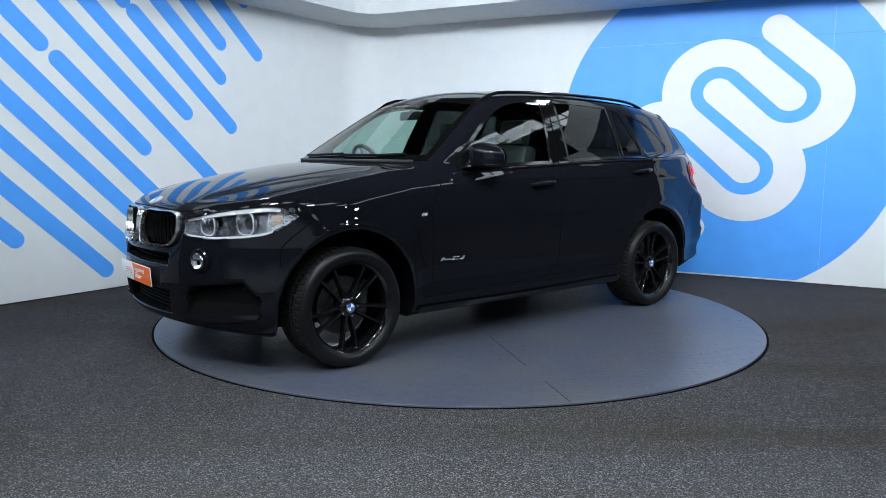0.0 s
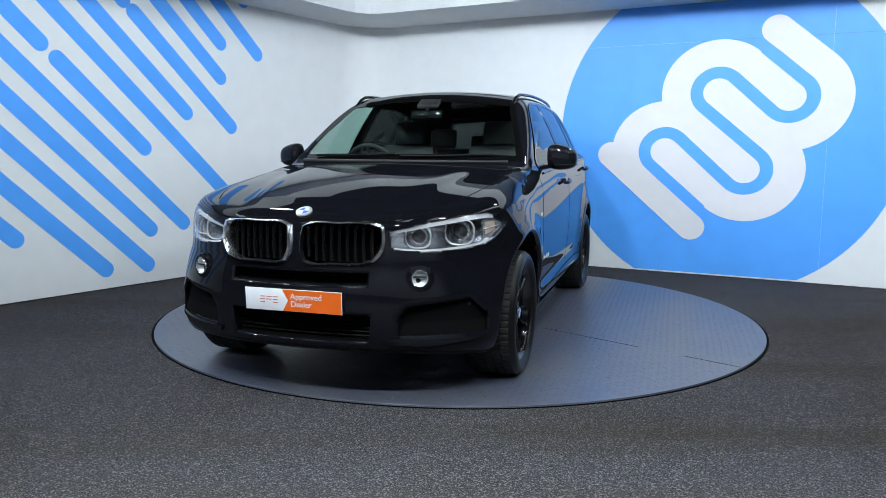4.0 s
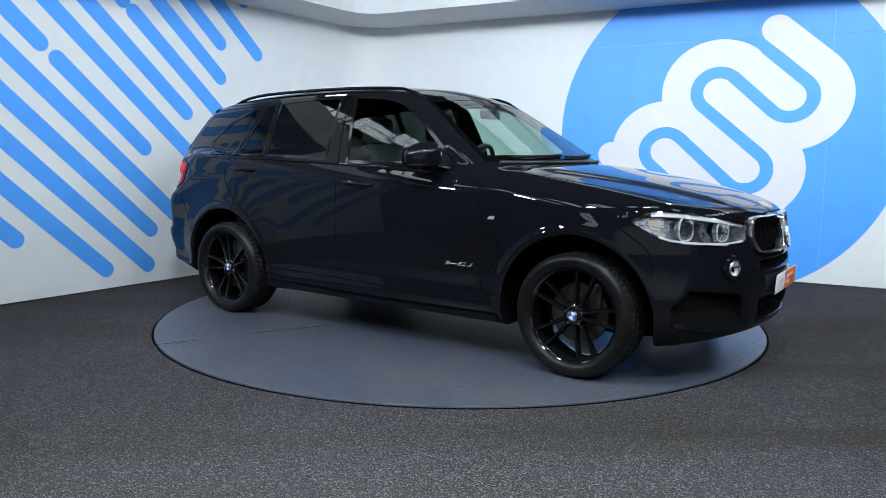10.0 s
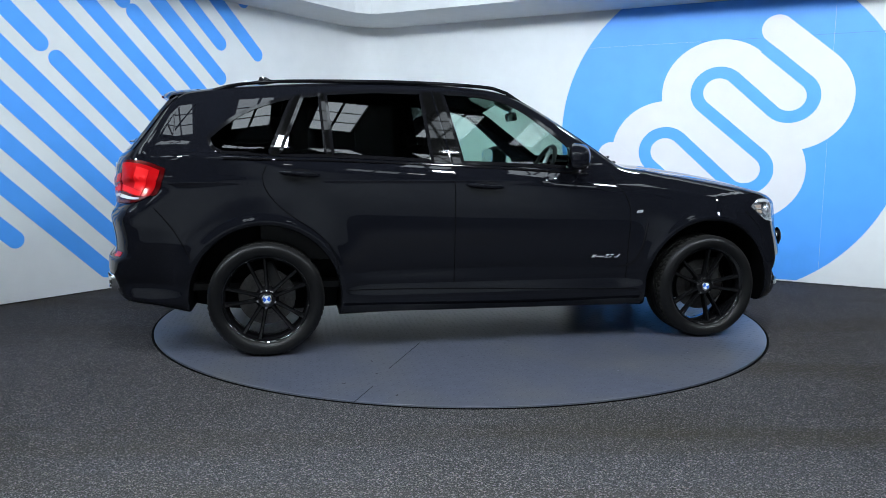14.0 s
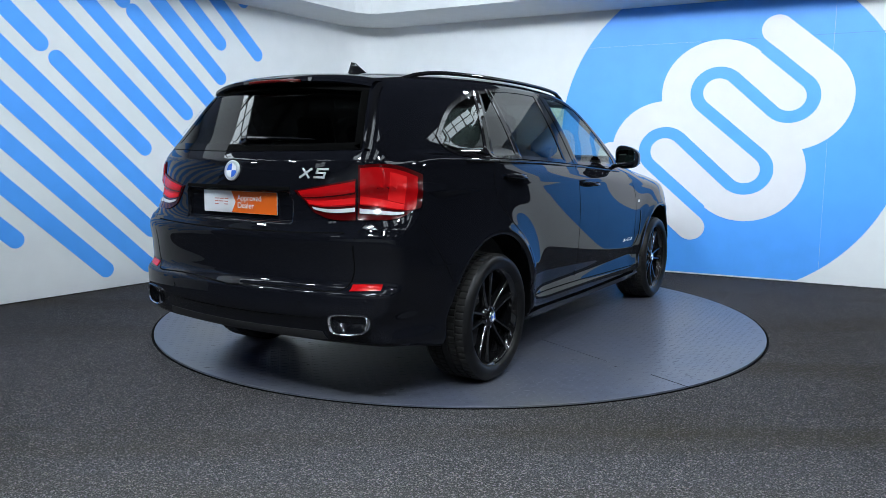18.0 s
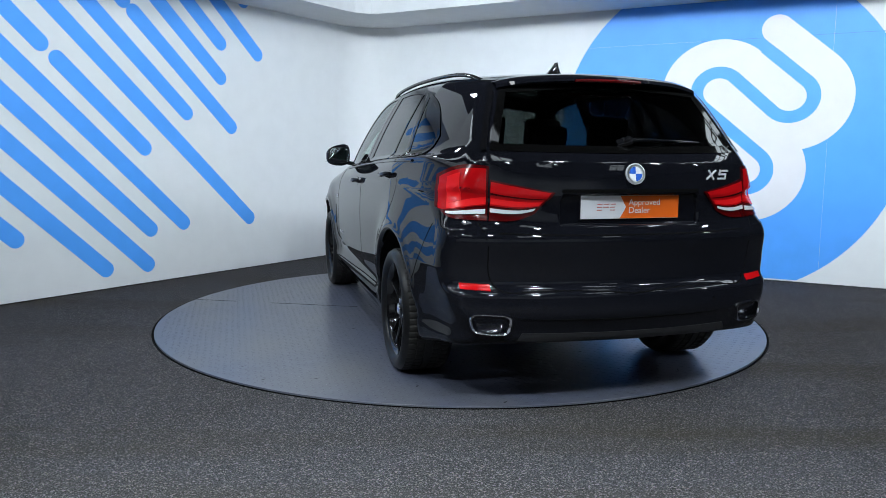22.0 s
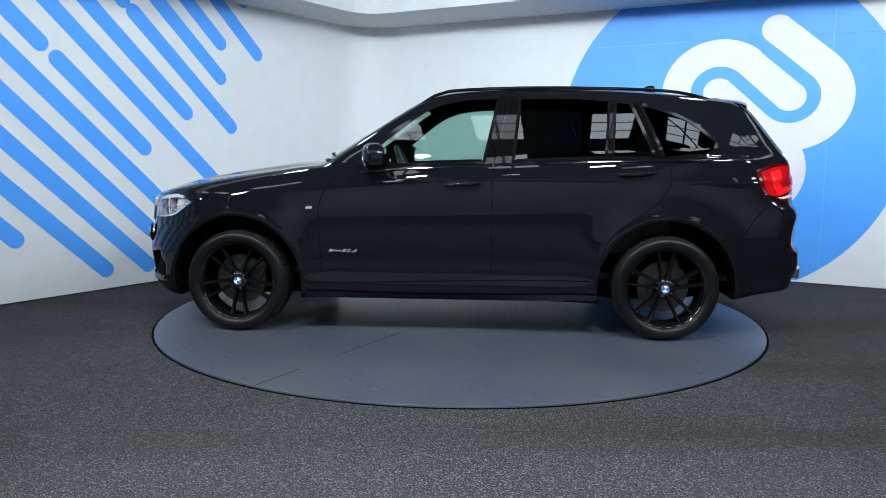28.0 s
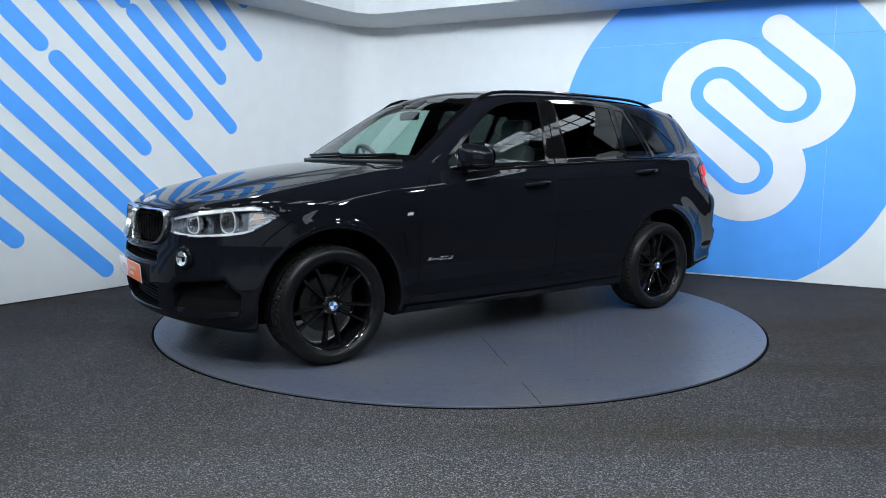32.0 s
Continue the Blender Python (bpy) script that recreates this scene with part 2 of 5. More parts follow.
def board(name, pts, z0, z1, mat, label, category="ceiling"):
    bm = bmesh.new()
    f = bm.faces.new([bm.verts.new((p[0], p[1], z0)) for p in pts])
    r = bmesh.ops.extrude_face_region(bm, geom=[f])
    bmesh.ops.translate(bm, vec=(0, 0, z1 - z0), verts=[v for v in r["geom"] if isinstance(v, bmesh.types.BMVert)])
    bmesh.ops.recalc_face_normals(bm, faces=bm.faces)
    ob = part(name, bm, mat, None, smooth=False)
    return tagged(ob, label, category, kind="structure")


SOFFIT_L, SOFFIT_R = 0.68, 0.88
a0 = CORNER - U_LEFT * 7.5
b0 = CORNER + U_RIGHT * 6.1
n_l, n_r = Vector((U_LEFT.y, -U_LEFT.x, 0)), Vector((U_RIGHT.y, -U_RIGHT.x, 0))
lean_ = n_l.dot(n_r)
inner = CORNER + (n_l * (SOFFIT_L - lean_ * SOFFIT_R) + n_r * (SOFFIT_R - lean_ * SOFFIT_L)) / (1 - lean_ * lean_)
bend = [(inner - U_LEFT * 0.3) * (1 - k) ** 2 + inner * 2 * k * (1 - k) + (inner + U_RIGHT * 0.3) * k * k for k in (1.0, 0.8, 0.6, 0.4, 0.2, 0.0)]
board("ceiling_soffit", [a0, CORNER, b0, b0 + n_r * SOFFIT_R, *bend, a0 + n_l * SOFFIT_L], CEILING, CEILING + 0.55, CEIL_MAT, "low white plasterboard soffit along both walls")
HALL_TOP = 6.2
slab("ceiling_hall", (0, -4, HALL_TOP + 0.1), (30, 26, 0.2), STEEL_DARK, Matrix(), "dark high roof of the hall", "ceiling")
# The first wall is unseen and pale only to brighten the car's reflections.
for i, (c, s) in enumerate((((0, -16.9, 3.1), (30, 0.2, 6.4)), ((-14.9, -4, 3.1), (0.2, 25.6, 6.4)), ((14.9, -4, 3.1), (0.2, 25.6, 6.4)), ((0, 8.9, 3.1), (30, 0.2, 6.4)))):
    slab("wall_hall_%d" % (i + 1), c, s, HALL_PALE if i == 0 else HALL_DARK, Matrix(), "unseen pale end wall, added to be mirrored in the car" if i == 0 else "grey clad outer wall of the hall")


# ---- wall graphics ----
def capsule(a, b, r, n=14):
    """Outline of a bar with round ends."""
    a, b = Vector(a), Vector(b)
    ang = math.atan2(b.y - a.y, b.x - a.x)
    out = [(b.x + r * math.cos(ang + t), b.y + r * math.sin(ang + t)) for t in np.linspace(-math.pi / 2, math.pi / 2, n)]
    return out + [(a.x + r * math.cos(ang + t), a.y + r * math.sin(ang + t)) for t in np.linspace(math.pi / 2, 3 * math.pi / 2, n)]


def diag(along, perp):
    """Wall place from the distance along the falling diagonal and across it."""
    return ((perp + along) / 2**0.5, (perp - along) / 2**0.5)


def tilted(along, perp):
    """Wall place in the emblem, whose bands lean a little off the diagonal."""
    return diag(along, perp + 0.07 * (along - 1.9))


def clip_poly(poly, lo, hi):
    """Keeps the part of an outline between two heights."""
    for sign, lim in ((1, lo), (-1, hi)):
        out = []
        for (x0, z0), (x1, z1) in zip(poly, poly[1:] + poly[:1]):
            in0, in1 = sign * (z0 - lim) >= 0, sign * (z1 - lim) >= 0
            if in0:
                out.append((x0, z0))
            if in0 != in1:
                k = (lim - z0) / (z1 - z0)
                out.append((x0 + k * (x1 - x0), lim))
        poly = out
    return poly


def graphic(name, poly, mat, m, label):
    ob = part(name, flat([clip_poly(poly, 0.015, CEILING + 0.2)], 0.003), mat, None, smooth=False)
    ob.matrix_world = m
    return tagged(ob, label, "wall graphic", "diagonal wall stripes")


HALF = 0.0725
# stripes: distance across, start and end along the diagonal
STRIPES = [(-4.18, -7.0, -4.62), (-3.88, -7.0, -4.3), (-3.58, -7.0, -4.75), (-3.30, -7.0, -4.1), (-3.02, -6.6, -3.88), (-2.74, -6.4, -3.471), (-2.434, -6.2, -2.682), (-2.136, -6.0, -2.38), (-1.868, -4.9, -2.582), (-1.581, -4.9, -2.35), (-1.392, -4.9, -4.402), (-1.344, -4.221, -3.146),
           (-0.997, -4.9, -1.76), (-0.763, -5.4, -3.055), (-0.522, -5.3, -4.19), (-0.465, -4.054, -2.587), (-0.2, -5.0, -3.02), (0.053, -4.6, -3.255), (0.35, -4.4, -2.873), (0.601, -4.2, -3.369)]
for perp, s0, s1 in STRIPES:
    graphic("wall_stripe", capsule(diag(s0, perp + 0.033 * (s0 - s1)), diag(s1, perp), HALF), WALL_BLUE, LEFT, "sky blue diagonal stripe with round ends on white wall")
DISC_C, DISC_R = (4.071, 1.473), 1.664
disc = [(DISC_C[0] + DISC_R * math.cos(t), DISC_C[1] + DISC_R * math.sin(t)) for t in np.linspace(0, 2 * math.pi, 129)[:-1]]


def split_x(poly, at, keep):
    """Keeps the part of an outline on one side of an upright line."""
    return [(x, z) for z, x in clip_poly([(z, x) for x, z in poly], *((at + 0.0006, 99) if keep > 0 else (-99, at - 0.0006)))]


wall_disc = thing("wall_disc", "huge sky blue vinyl disc of four sheets on the white wall", "wall graphic", at=PRINT)
for lo, hi in ((0.015, 2.3844), (2.3856, CEILING + 0.2)):
    for keep in (-1, 1):
        part("vinyl_sheet", flat([split_x(clip_poly(disc, lo, hi), 5.06, keep)], 0.003), WALL_BLUE, wall_disc, smooth=False)
wall_emblem = thing("wall_emblem", "white winding band with a thin blue line, printed on the disc", "wall graphic", at=PRINT)
# winding emblem: four bends of a thin blue line inside a broad white band
BENDS = [(2.05, 4.602), (1.537, 4.213), (2.285, 3.815), (1.60, 3.43)]
R_CORE, R_LINE, R_BAND = 0.142, 0.262, 0.540
WAY = (1, -1, 1, -1)
band = []
for (a, b), way in zip(BENDS, WAY):
    band.append([(a + way * R_BAND * math.cos(t), b + R_BAND * math.sin(t)) for t in np.linspace(-math.pi / 2, math.pi / 2, 40)])
for (a0_, b0_), (a1_, b1_) in zip(BENDS, BENDS[1:]):
    l_, r_ = min(a0_, a1_), max(a0_, a1_)
    band.append([(l_, b1_ - R_CORE), (r_, b1_ - R_CORE), (r_, b0_ + R_CORE), (l_, b0_ + R_CORE)])
half_w = (R_BAND - R_LINE) / 2
mid_w = (R_BAND + R_LINE) / 2
band.append(capsule((1.487, BENDS[0][1] + mid_w - 0.004), (BENDS[0][0], BENDS[0][1] + mid_w), half_w, 16))
band.append(capsule((1.225, BENDS[3][1] - mid_w), (2.36, BENDS[3][1] - mid_w), half_w, 16))
for k, poly in enumerate(band):
    bm = flat([clip_poly([tilted(*p) for p in poly], 0.015, CEILING + 0.2)], 0.003)
    bmesh.ops.translate(bm, vec=(0, -0.004 - 0.0005 * k, 0), verts=bm.verts)
    part("band", bm, WALL_PRINT, wall_emblem, smooth=False)


def half_turn(k):
    """The line's centre round one bend."""
    a, b = BENDS[k]
    return [(a + WAY[k] * 0.202 * math.cos(t), b + 0.202 * math.sin(t)) for t in np.linspace(math.pi / 2, -math.pi / 2, 24)]


# the blue line runs from the upper end through all four bends to the lower end
path = [(1.62, BENDS[0][1] + 0.202)] + half_turn(0) + half_turn(1) + half_turn(2) + half_turn(3) + [(2.30, BENDS[3][1] - 0.202)]
edge_a, edge_b = [], []
for i, p in enumerate(path):
    q0, q1 = path[max(i - 1, 0)], path[min(i + 1, len(path) - 1)]
    d = Vector((q1[0] - q0[0], q1[1] - q0[1])).normalized()
    edge_a.append(tilted(p[0] - d.y * 0.06, p[1] + d.x * 0.06))
    edge_b.append(tilted(p[0] + d.y * 0.06, p[1] - d.x * 0.06))
bm = bmesh.new()
grid_mesh(bm, [[(x, -0.0125, z) for x, z in edge_a], [(x, -0.0125, z) for x, z in edge_b]])
part("line", bm, WALL_BLUE, wall_emblem, "thin sky blue winding line", False)
# the join between two sheets of the print
part("sheet_joint", box((4.75, -0.0036, 2.385), (1.8, 0.002, 0.004)), material("print_seam", (0.06, 0.22, 0.55), 0.5), wall_disc, "thin darker join")

# ---- turntable ----
TABLE_R = 2.252
turntable = thing("turntable", "round blue-grey painted steel car turntable, scuffed", "turntable")
bm = bmesh.new()
prof = [(0.0, 0.0), (TABLE_R - 0.001, 0.0), (TABLE_R, -0.001), (TABLE_R, -0.012)]
rings = [[bm.verts.new((r * math.cos(2 * math.pi * k / 160), r * math.sin(2 * math.pi * k / 160), z)) for k in range(160)] for r, z in prof[1:]]
bm.faces.new(rings[0])
for p, q in zip(rings, rings[1:]):
    for k in range(160):
        bm.faces.new((p[k], q[k], q[(k + 1) % 160], p[(k + 1) % 160]))
bmesh.ops.recalc_face_normals(bm, faces=bm.faces)
deck = part("deck", bm, TABLE_MAT, turntable, smooth=False)
part("rim_gap", lathe([(TABLE_R + 0.002, -0.008), (TABLE_R + 0.016, -0.0045), (TABLE_R + 0.018, -0.02)], 160, pose(0, 0, 0, 90, 0, 0)), DARK, turntable, "dark worn gap round the rim")
# raised tread bars of the plate
bm = bmesh.new()
rng = random.Random(4)
verts, faces = [], []
step = 0.042
N_ = int(TABLE_R / step)
for i in range(-N_, N_ + 1):
    for j in range(-N_, N_ + 1):
        x, y = i * step, j * step
        if x * x + y * y > (TABLE_R - 0.04) ** 2:
            continue
        a = radians(45 if (i + j) % 2 else -45)
        c, s = math.cos(a), math.sin(a)
        o = len(verts)
        for lx, ly, lz in ((-0.021, 0, 0), (0, -0.005, 0), (0.021, 0, 0), (0, 0.005, 0), (-0.011, 0, 0.0008), (0.011, 0, 0.0008)):
            verts.append((x + c * lx - s * ly, y + s * lx + c * ly, lz))
        faces += [(o, o + 1, o + 5, o + 4), (o + 1, o + 2, o + 5), (o + 2, o + 3, o + 4, o + 5), (o + 3, o, o + 4)]
me = bpy.data.meshes.new("tread_pattern")
me.from_pydata(verts, [], faces)
tagged(part_mesh("tread_pattern", me, TABLE_MAT, turntable, "small raised tread bars", False), kind="stuff")
for x, y, ln in ((0.52, 1.08, 0.75), (0.90, 1.86, 0.36), (-0.60, -1.22, 0.62), (-0.92, -1.93, 0.28)):
    part("plate_joint", box((x, y, 0.0005), (ln, 0.0018, 0.0028), pose(0, 0, 0, 0, 0, 64)), DARK, turntable, "thin dark joint between deck plates", False)
# paint chips and scuffs on the deck
SCUFF_PALE, SCUFF_DARK = material("bare_metal_scuff", (0.42, 0.43, 0.45), 0.5), material("rubber_scuff", (0.05, 0.05, 0.055), 0.7)
for mat, nm, count, size in ((SCUFF_PALE, "paint_chips", 46, 0.011), (SCUFF_DARK, "rubber_scuffs", 30, 0.03)):
    verts, faces = [], []
    for k in range(count):
        a, r = rng.uniform(0, 6.283), TABLE_R * (0.3 + 0.68 * rng.random() ** 0.6)
        cx, cy, t0 = r * math.cos(a), r * math.sin(a), rng.uniform(0, 3.1)
        sx, sy = size * rng.uniform(0.3, 1.0), size * rng.uniform(0.12, 0.3)
        o = len(verts)
        for q in range(7):
            t = 6.283 * q / 7
            lx, ly = sx * math.cos(t) * rng.uniform(0.6, 1), sy * math.sin(t) * rng.uniform(0.6, 1)
            verts.append((cx + lx * math.cos(t0) - ly * math.sin(t0), cy + lx * math.sin(t0) + ly * math.cos(t0), 0.0013))
        faces.append(tuple(range(o, o + 7)))
    me = bpy.data.meshes.new(nm)
    me.from_pydata(verts, [], faces)
    tagged(part_mesh(nm, me, mat, turntable, "", False), kind="stuff")


# ---- the car: one implicit body shape, cut into panels ----
def spline(*knots):
    """A natural cubic through (x, y) knots, held flat-sloped beyond its ends."""
    xs, ys = np.array(knots, float).T
    n = len(xs)
    h = np.diff(xs)
    A, b = np.eye(n), np.zeros(n)
    for i in range(1, n - 1):
        A[i, i - 1:i + 2] = h[i - 1], 2 * (h[i - 1] + h[i]), h[i]
        b[i] = 6 * ((ys[i + 1] - ys[i]) / h[i] - (ys[i] - ys[i - 1]) / h[i - 1])
    m = np.linalg.solve(A, b)

    def at(x):
        x = np.clip(x, xs[0], xs[-1])
        i = np.clip(np.searchsorted(xs, x) - 1, 0, n - 2)
        t0, t1, hi = x - xs[i], xs[i + 1] - x, h[i]
        return (m[i] * t1**3 + m[i + 1] * t0**3) / (6 * hi) + (ys[i] / hi - m[i] * hi / 6) * t1 + (ys[i + 1] / hi - m[i + 1] * hi / 6) * t0

    return at


def smax(a, b, k):
    h = np.clip(0.5 + 0.5 * (a - b) / k, 0, 1)
    return b + (a - b) * h + k * h * (1 - h)


def smin(a, b, k):
    return -smax(-a, -b, k)


HUB_X, HUB_Z, TYRE_R, ARCH_R = 1.4665, 0.348, 0.352, 0.452
side_z = spline((0.1, 0.80), (0.2, 0.885), (0.27, 0.935), (0.32, 0.950), (0.36, 0.950), (0.40, 0.942), (0.45, 0.939), (0.49, 0.948), (0.53, 0.954), (0.60, 0.9595), (0.70, 0.9645), (0.80, 0.9665), (0.90, 0.9635), (1.0, 0.9555), (1.1, 0.944), (1.3, 0.915))
side_x = spline((-2.6, 0.91), (-2.3, 0.942), (-2.0, 0.965), (-1.6, 0.99), (-1.0, 0.998), (0.0, 1.0), (0.9, 1.0), (1.4, 1.0), (1.8, 0.985), (2.05, 0.95), (2.4, 0.87))
hood_x = spline((-2.6, 1.20), (-2.2, 1.218), (-1.5, 1.222), (-0.8, 1.205), (0.0, 1.17), (0.6, 1.15), (0.85, 1.168), (1.1, 1.163), (1.4, 1.124), (1.7, 1.076), (1.95, 1.022), (2.12, 0.978), (2.25, 0.94), (2.4, 0.87))
front_z = spline((0.1, 2.12), (0.2, 2.25), (0.3, 2.33), (0.42, 2.362), (0.55, 2.366), (0.68, 2.35), (0.8, 2.325), (0.9, 2.312), (1.0, 2.28))
rear_z = spline((0.1, -2.28), (0.25, -2.41), (0.36, -2.452), (0.415, -2.463), (0.432, -2.470), (0.475, -2.490), (0.5, -2.497), (0.57, -2.497), (0.594, -2.490), (0.612, -2.468), (0.66, -2.452), (0.72, -2.455), (0.8, -2.468), (0.855, -2.468), (0.885, -2.452), (1.0, -2.44), (1.12, -2.43), (1.2, -2.40), (1.35, -2.3))
roof_x = spline((-2.5, 1.52), (-2.2, 1.60), (-1.9, 1.655), (-1.5, 1.70), (-1.1, 1.725), (-0.7, 1.735), (-0.3, 1.727), (0.05, 1.695), (0.3, 1.64), (0.6, 1.55))
glass_x = spline((-2.5, 0.76), (-2.2, 0.85), (-1.9, 0.925), (-1.5, 0.975), (-1.0, 0.998), (-0.4, 1.0), (0.2, 0.986), (0.6, 0.952), (0.95, 0.915), (1.3, 0.86))
sill_x = spline((-2.6, 0.37), (-2.3, 0.335), (-2.1, 0.31), (-1.85, 0.255), (-1.0, 0.225), (1.0, 0.225), (1.8, 0.21), (2.1, 0.245), (2.4, 0.275))


def crease(x):
    return 1.034 - 0.068 * x


def body_field(x, y, z):
    """Below zero inside the car's body."""
    y = np.sqrt(y * y + 1e-6)
    rf, rr = np.hypot(x - HUB_X, z - HUB_Z), np.hypot(x + HUB_X, z - HUB_Z)
    r = np.minimum(rf, rr)
    side = side_z(z - np.where(z > 0.7, (crease(x) - 1.03) * np.clip((z - 0.7) / 0.3, 0, 1), 0))
    side = side - 0.065 * np.clip((-x - 1.35) / 0.8, 0, 1) * np.clip((z - 0.7) / 0.4, 0, 1) - 0.06 * np.clip((-x - 1.9) / 0.45, 0, 1) * np.clip((0.8 - z) / 0.35, 0, 1) - 0.03 * np.clip((x - 1.5) / 0.4, 0, 1) * np.clip((z - 0.78) / 0.15, 0, 1)
    side = side + (0.012 * np.exp(-(((r - 0.475) / 0.03) ** 2)) + 0.019 * np.exp(-(((r - 0.49) / 0.11) ** 2))) * np.clip((z - 0.25) / 0.2, 0, 1)
    lean = 0.975 - 0.60 * (z - crease(x))
    side = smin(side, lean, 0.018) * side_x(x)
    f_side = (y - side) * 0.98
    f_top = (z - (hood_x(x) - 0.045 * (y / 0.8) ** 2 * np.clip((x - 0.6) / 0.6, 0, 1) + 0.013 / (1 + np.exp(np.clip((y - 0.62 + 0.19 * (x - 1.0)) / 0.026, -30, 30))) * np.clip((x - 0.9) / 0.3, 0, 1) * np.clip((2.25 - x) / 0.2, 0, 1))) * 0.97
    low = np.clip((0.72 - z) / 0.3, 0, 1)
    f_front = (x - (front_z(z) - (0.36 - 0.03 * low) * y**2 - (0.30 - 0.15 * low) * y**6)) * 0.85
    deep = np.clip((1.09 - z) / 0.2, 0, 1)
    f_rear = ((rear_z(z) + (0.205 - 0.045 * deep) * y**2 + (0.60 - 0.47 * deep) * y**6) - x) * 0.9
    k = np.clip((x - 0.6) / 0.5, 0, 1)
    f = smax(f_side, f_top, 0.03 + 0.08 * k)
    f = smax(f, f_front, 0.07)
    f = smax(f, f_rear, 0.05 + 0.03 * np.clip((z - 0.6) / 0.3, 0, 1))
    f = smax(f, sill_x(x) - z, 0.04)
    # intakes in the bumper
    def pocket(dy, y0, dz, z0, x0):
        return np.maximum(np.maximum(np.abs(y - y0) - dy, np.abs(z - z0) - dz), x0 - x)
    f = smax(f, -pocket(0.36, 0.0, 0.026, 0.635, 2.25), 0.02)
    f = smax(f, -pocket(0.37 + 0.1 * (z - 0.4), 0.0, 0.065, 0.395, 2.24), 0.02)
    f = smax(f, -pocket(0.18 - 0.75 * np.clip(z - 0.445, 0, 0.12), 0.69, 0.10, 0.43 - 0.12 * (0.86 - y), 2.30 - 0.33 * y**2 - 0.15 * y**6 + 0.55 * np.clip(0.42 - z, 0, 0.12)), 0.045)
    # recess for the rear plate
    f = smax(f, -np.maximum(np.maximum(np.abs(y) - 0.36, np.abs(z - 0.985) - 0.075), x + 2.398), 0.015)
    # cabin
    t = (z - 1.17) / 0.47
    g_side = (y - (0.905 - 0.175 * t - 0.06 * t * t) * glass_x(x) + 0.05 * np.clip((-x - 1.4) / 0.6, 0, 1) * t) * 0.92
    g_roof = z - (roof_x(x) - 0.05 * (y / 0.62) ** 2)
    g_ws = (x - (0.985 - 0.095 * (y / 0.8) ** 2 - 0.05 * (y / 0.8) ** 4 - (z - 1.17) * 1.655 + 0.14 * (z - 1.17) * (1.66 - z))) * 0.5
    g_rg = ((-2.385 + (np.maximum(z, 1.2) - 1.23) * 0.80 + 0.12 * (y / 0.7) ** 2) - x) * 0.76
    g = smax(g_side, g_roof, 0.07)
    g = smax(g, g_ws, 0.05)
    g = smax(g, g_rg, 0.06)
    g = np.maximum(g, 1.08 - z)
    f = smin(f, g, 0.03 + 0.05 * np.clip((-x - 1.5) / 0.4, 0, 1))
    # wheel wells
    well = np.maximum(r - ARCH_R, 0.60 - y)
    return smax(f, -well, 0.016)


def body_normal(P, e=0.003):
    x, y, z = P.T
    n = np.stack([body_field(x + e, y, z) - body_field(x - e, y, z), body_field(x, y + e, z) - body_field(x, y - e, z), body_field(x, y, z + e) - body_field(x, y, z - e)], -1)
    return n / np.maximum(np.linalg.norm(n, axis=1, keepdims=True), 1e-9)


def cast(start, way, reach=2.0, steps=110):
    """The first place where rays meet the body."""
    start, way = np.asarray(start, float), np.asarray(way, float)
    ts_ = np.linspace(0, reach, steps)
    P = start[:, None] + way[:, None] * ts_[None, :, None]
    v = body_field(*P.reshape(-1, 3).T).reshape(len(start), steps)
    i = np.argmax(v < 0, axis=1)
    i = np.where((v < 0).any(1), np.maximum(i, 1), steps // 2)
    lo, hi = ts_[i - 1], ts_[i]
    for _ in range(16):
        m = (lo + hi) / 2
        ins = body_field(*(start + way * m[:, None]).T) < 0
        lo, hi = np.where(ins, lo, m), np.where(ins, m, hi)
    return start + way * hi[:, None]


def on_side(ab, s):
    ab = np.asarray(ab, float)
    return cast(np.stack([ab[:, 0], np.full(len(ab), 1.25 * s), ab[:, 1]], -1), np.tile([0.0, -s, 0.0], (len(ab), 1)), 1.2)


def on_end(ab, s):
    """Front (s = 1) or rear (s = -1): places (y, z)."""
    ab = np.asarray(ab, float)
    return cast(np.stack([np.full(len(ab), 2.7 * s), ab[:, 0], ab[:, 1]], -1), np.tile([-s, 0.0, 0.0], (len(ab), 1)), 2.8, 150)


def on_top(ab, s=1):
    ab = np.asarray(ab, float)
    return cast(np.stack([ab[:, 0], ab[:, 1], np.full(len(ab), 2.0)], -1), np.tile([0.0, 0.0, -1.0], (len(ab), 1)), 1.4)


def on_corner(ab, s, end):
    """Round a corner of the body: places (degrees from the car's axis, z) about an upright line."""
    ab = np.asarray(ab, float)
    a = np.radians(ab[:, 0])
    way = np.stack([end * np.cos(a), s * np.sin(a), 0 * a], -1)
    axis = np.stack([np.full(len(ab), 1.45 if end > 0 else -1.75), np.full(len(ab), 0.35 * s), ab[:, 1]], -1)
    return cast(axis + way * 1.2, -way, 1.15)


def curve2(pts, n):
    """n places along a smooth line through a few."""
    pts = np.array(pts, float)
    if len(pts) == 2:
        return pts[0] + (pts[1] - pts[0]) * np.linspace(0, 1, n)[:, None]
    d = np.r_[0, np.cumsum(np.maximum(np.linalg.norm(np.diff(pts, axis=0), axis=1), 1e-6))]
    t = np.linspace(0, d[-1], n)
    return np.stack([spline(*zip(d, pts[:, 0]))(t), spline(*zip(d, pts[:, 1]))(t)], -1)


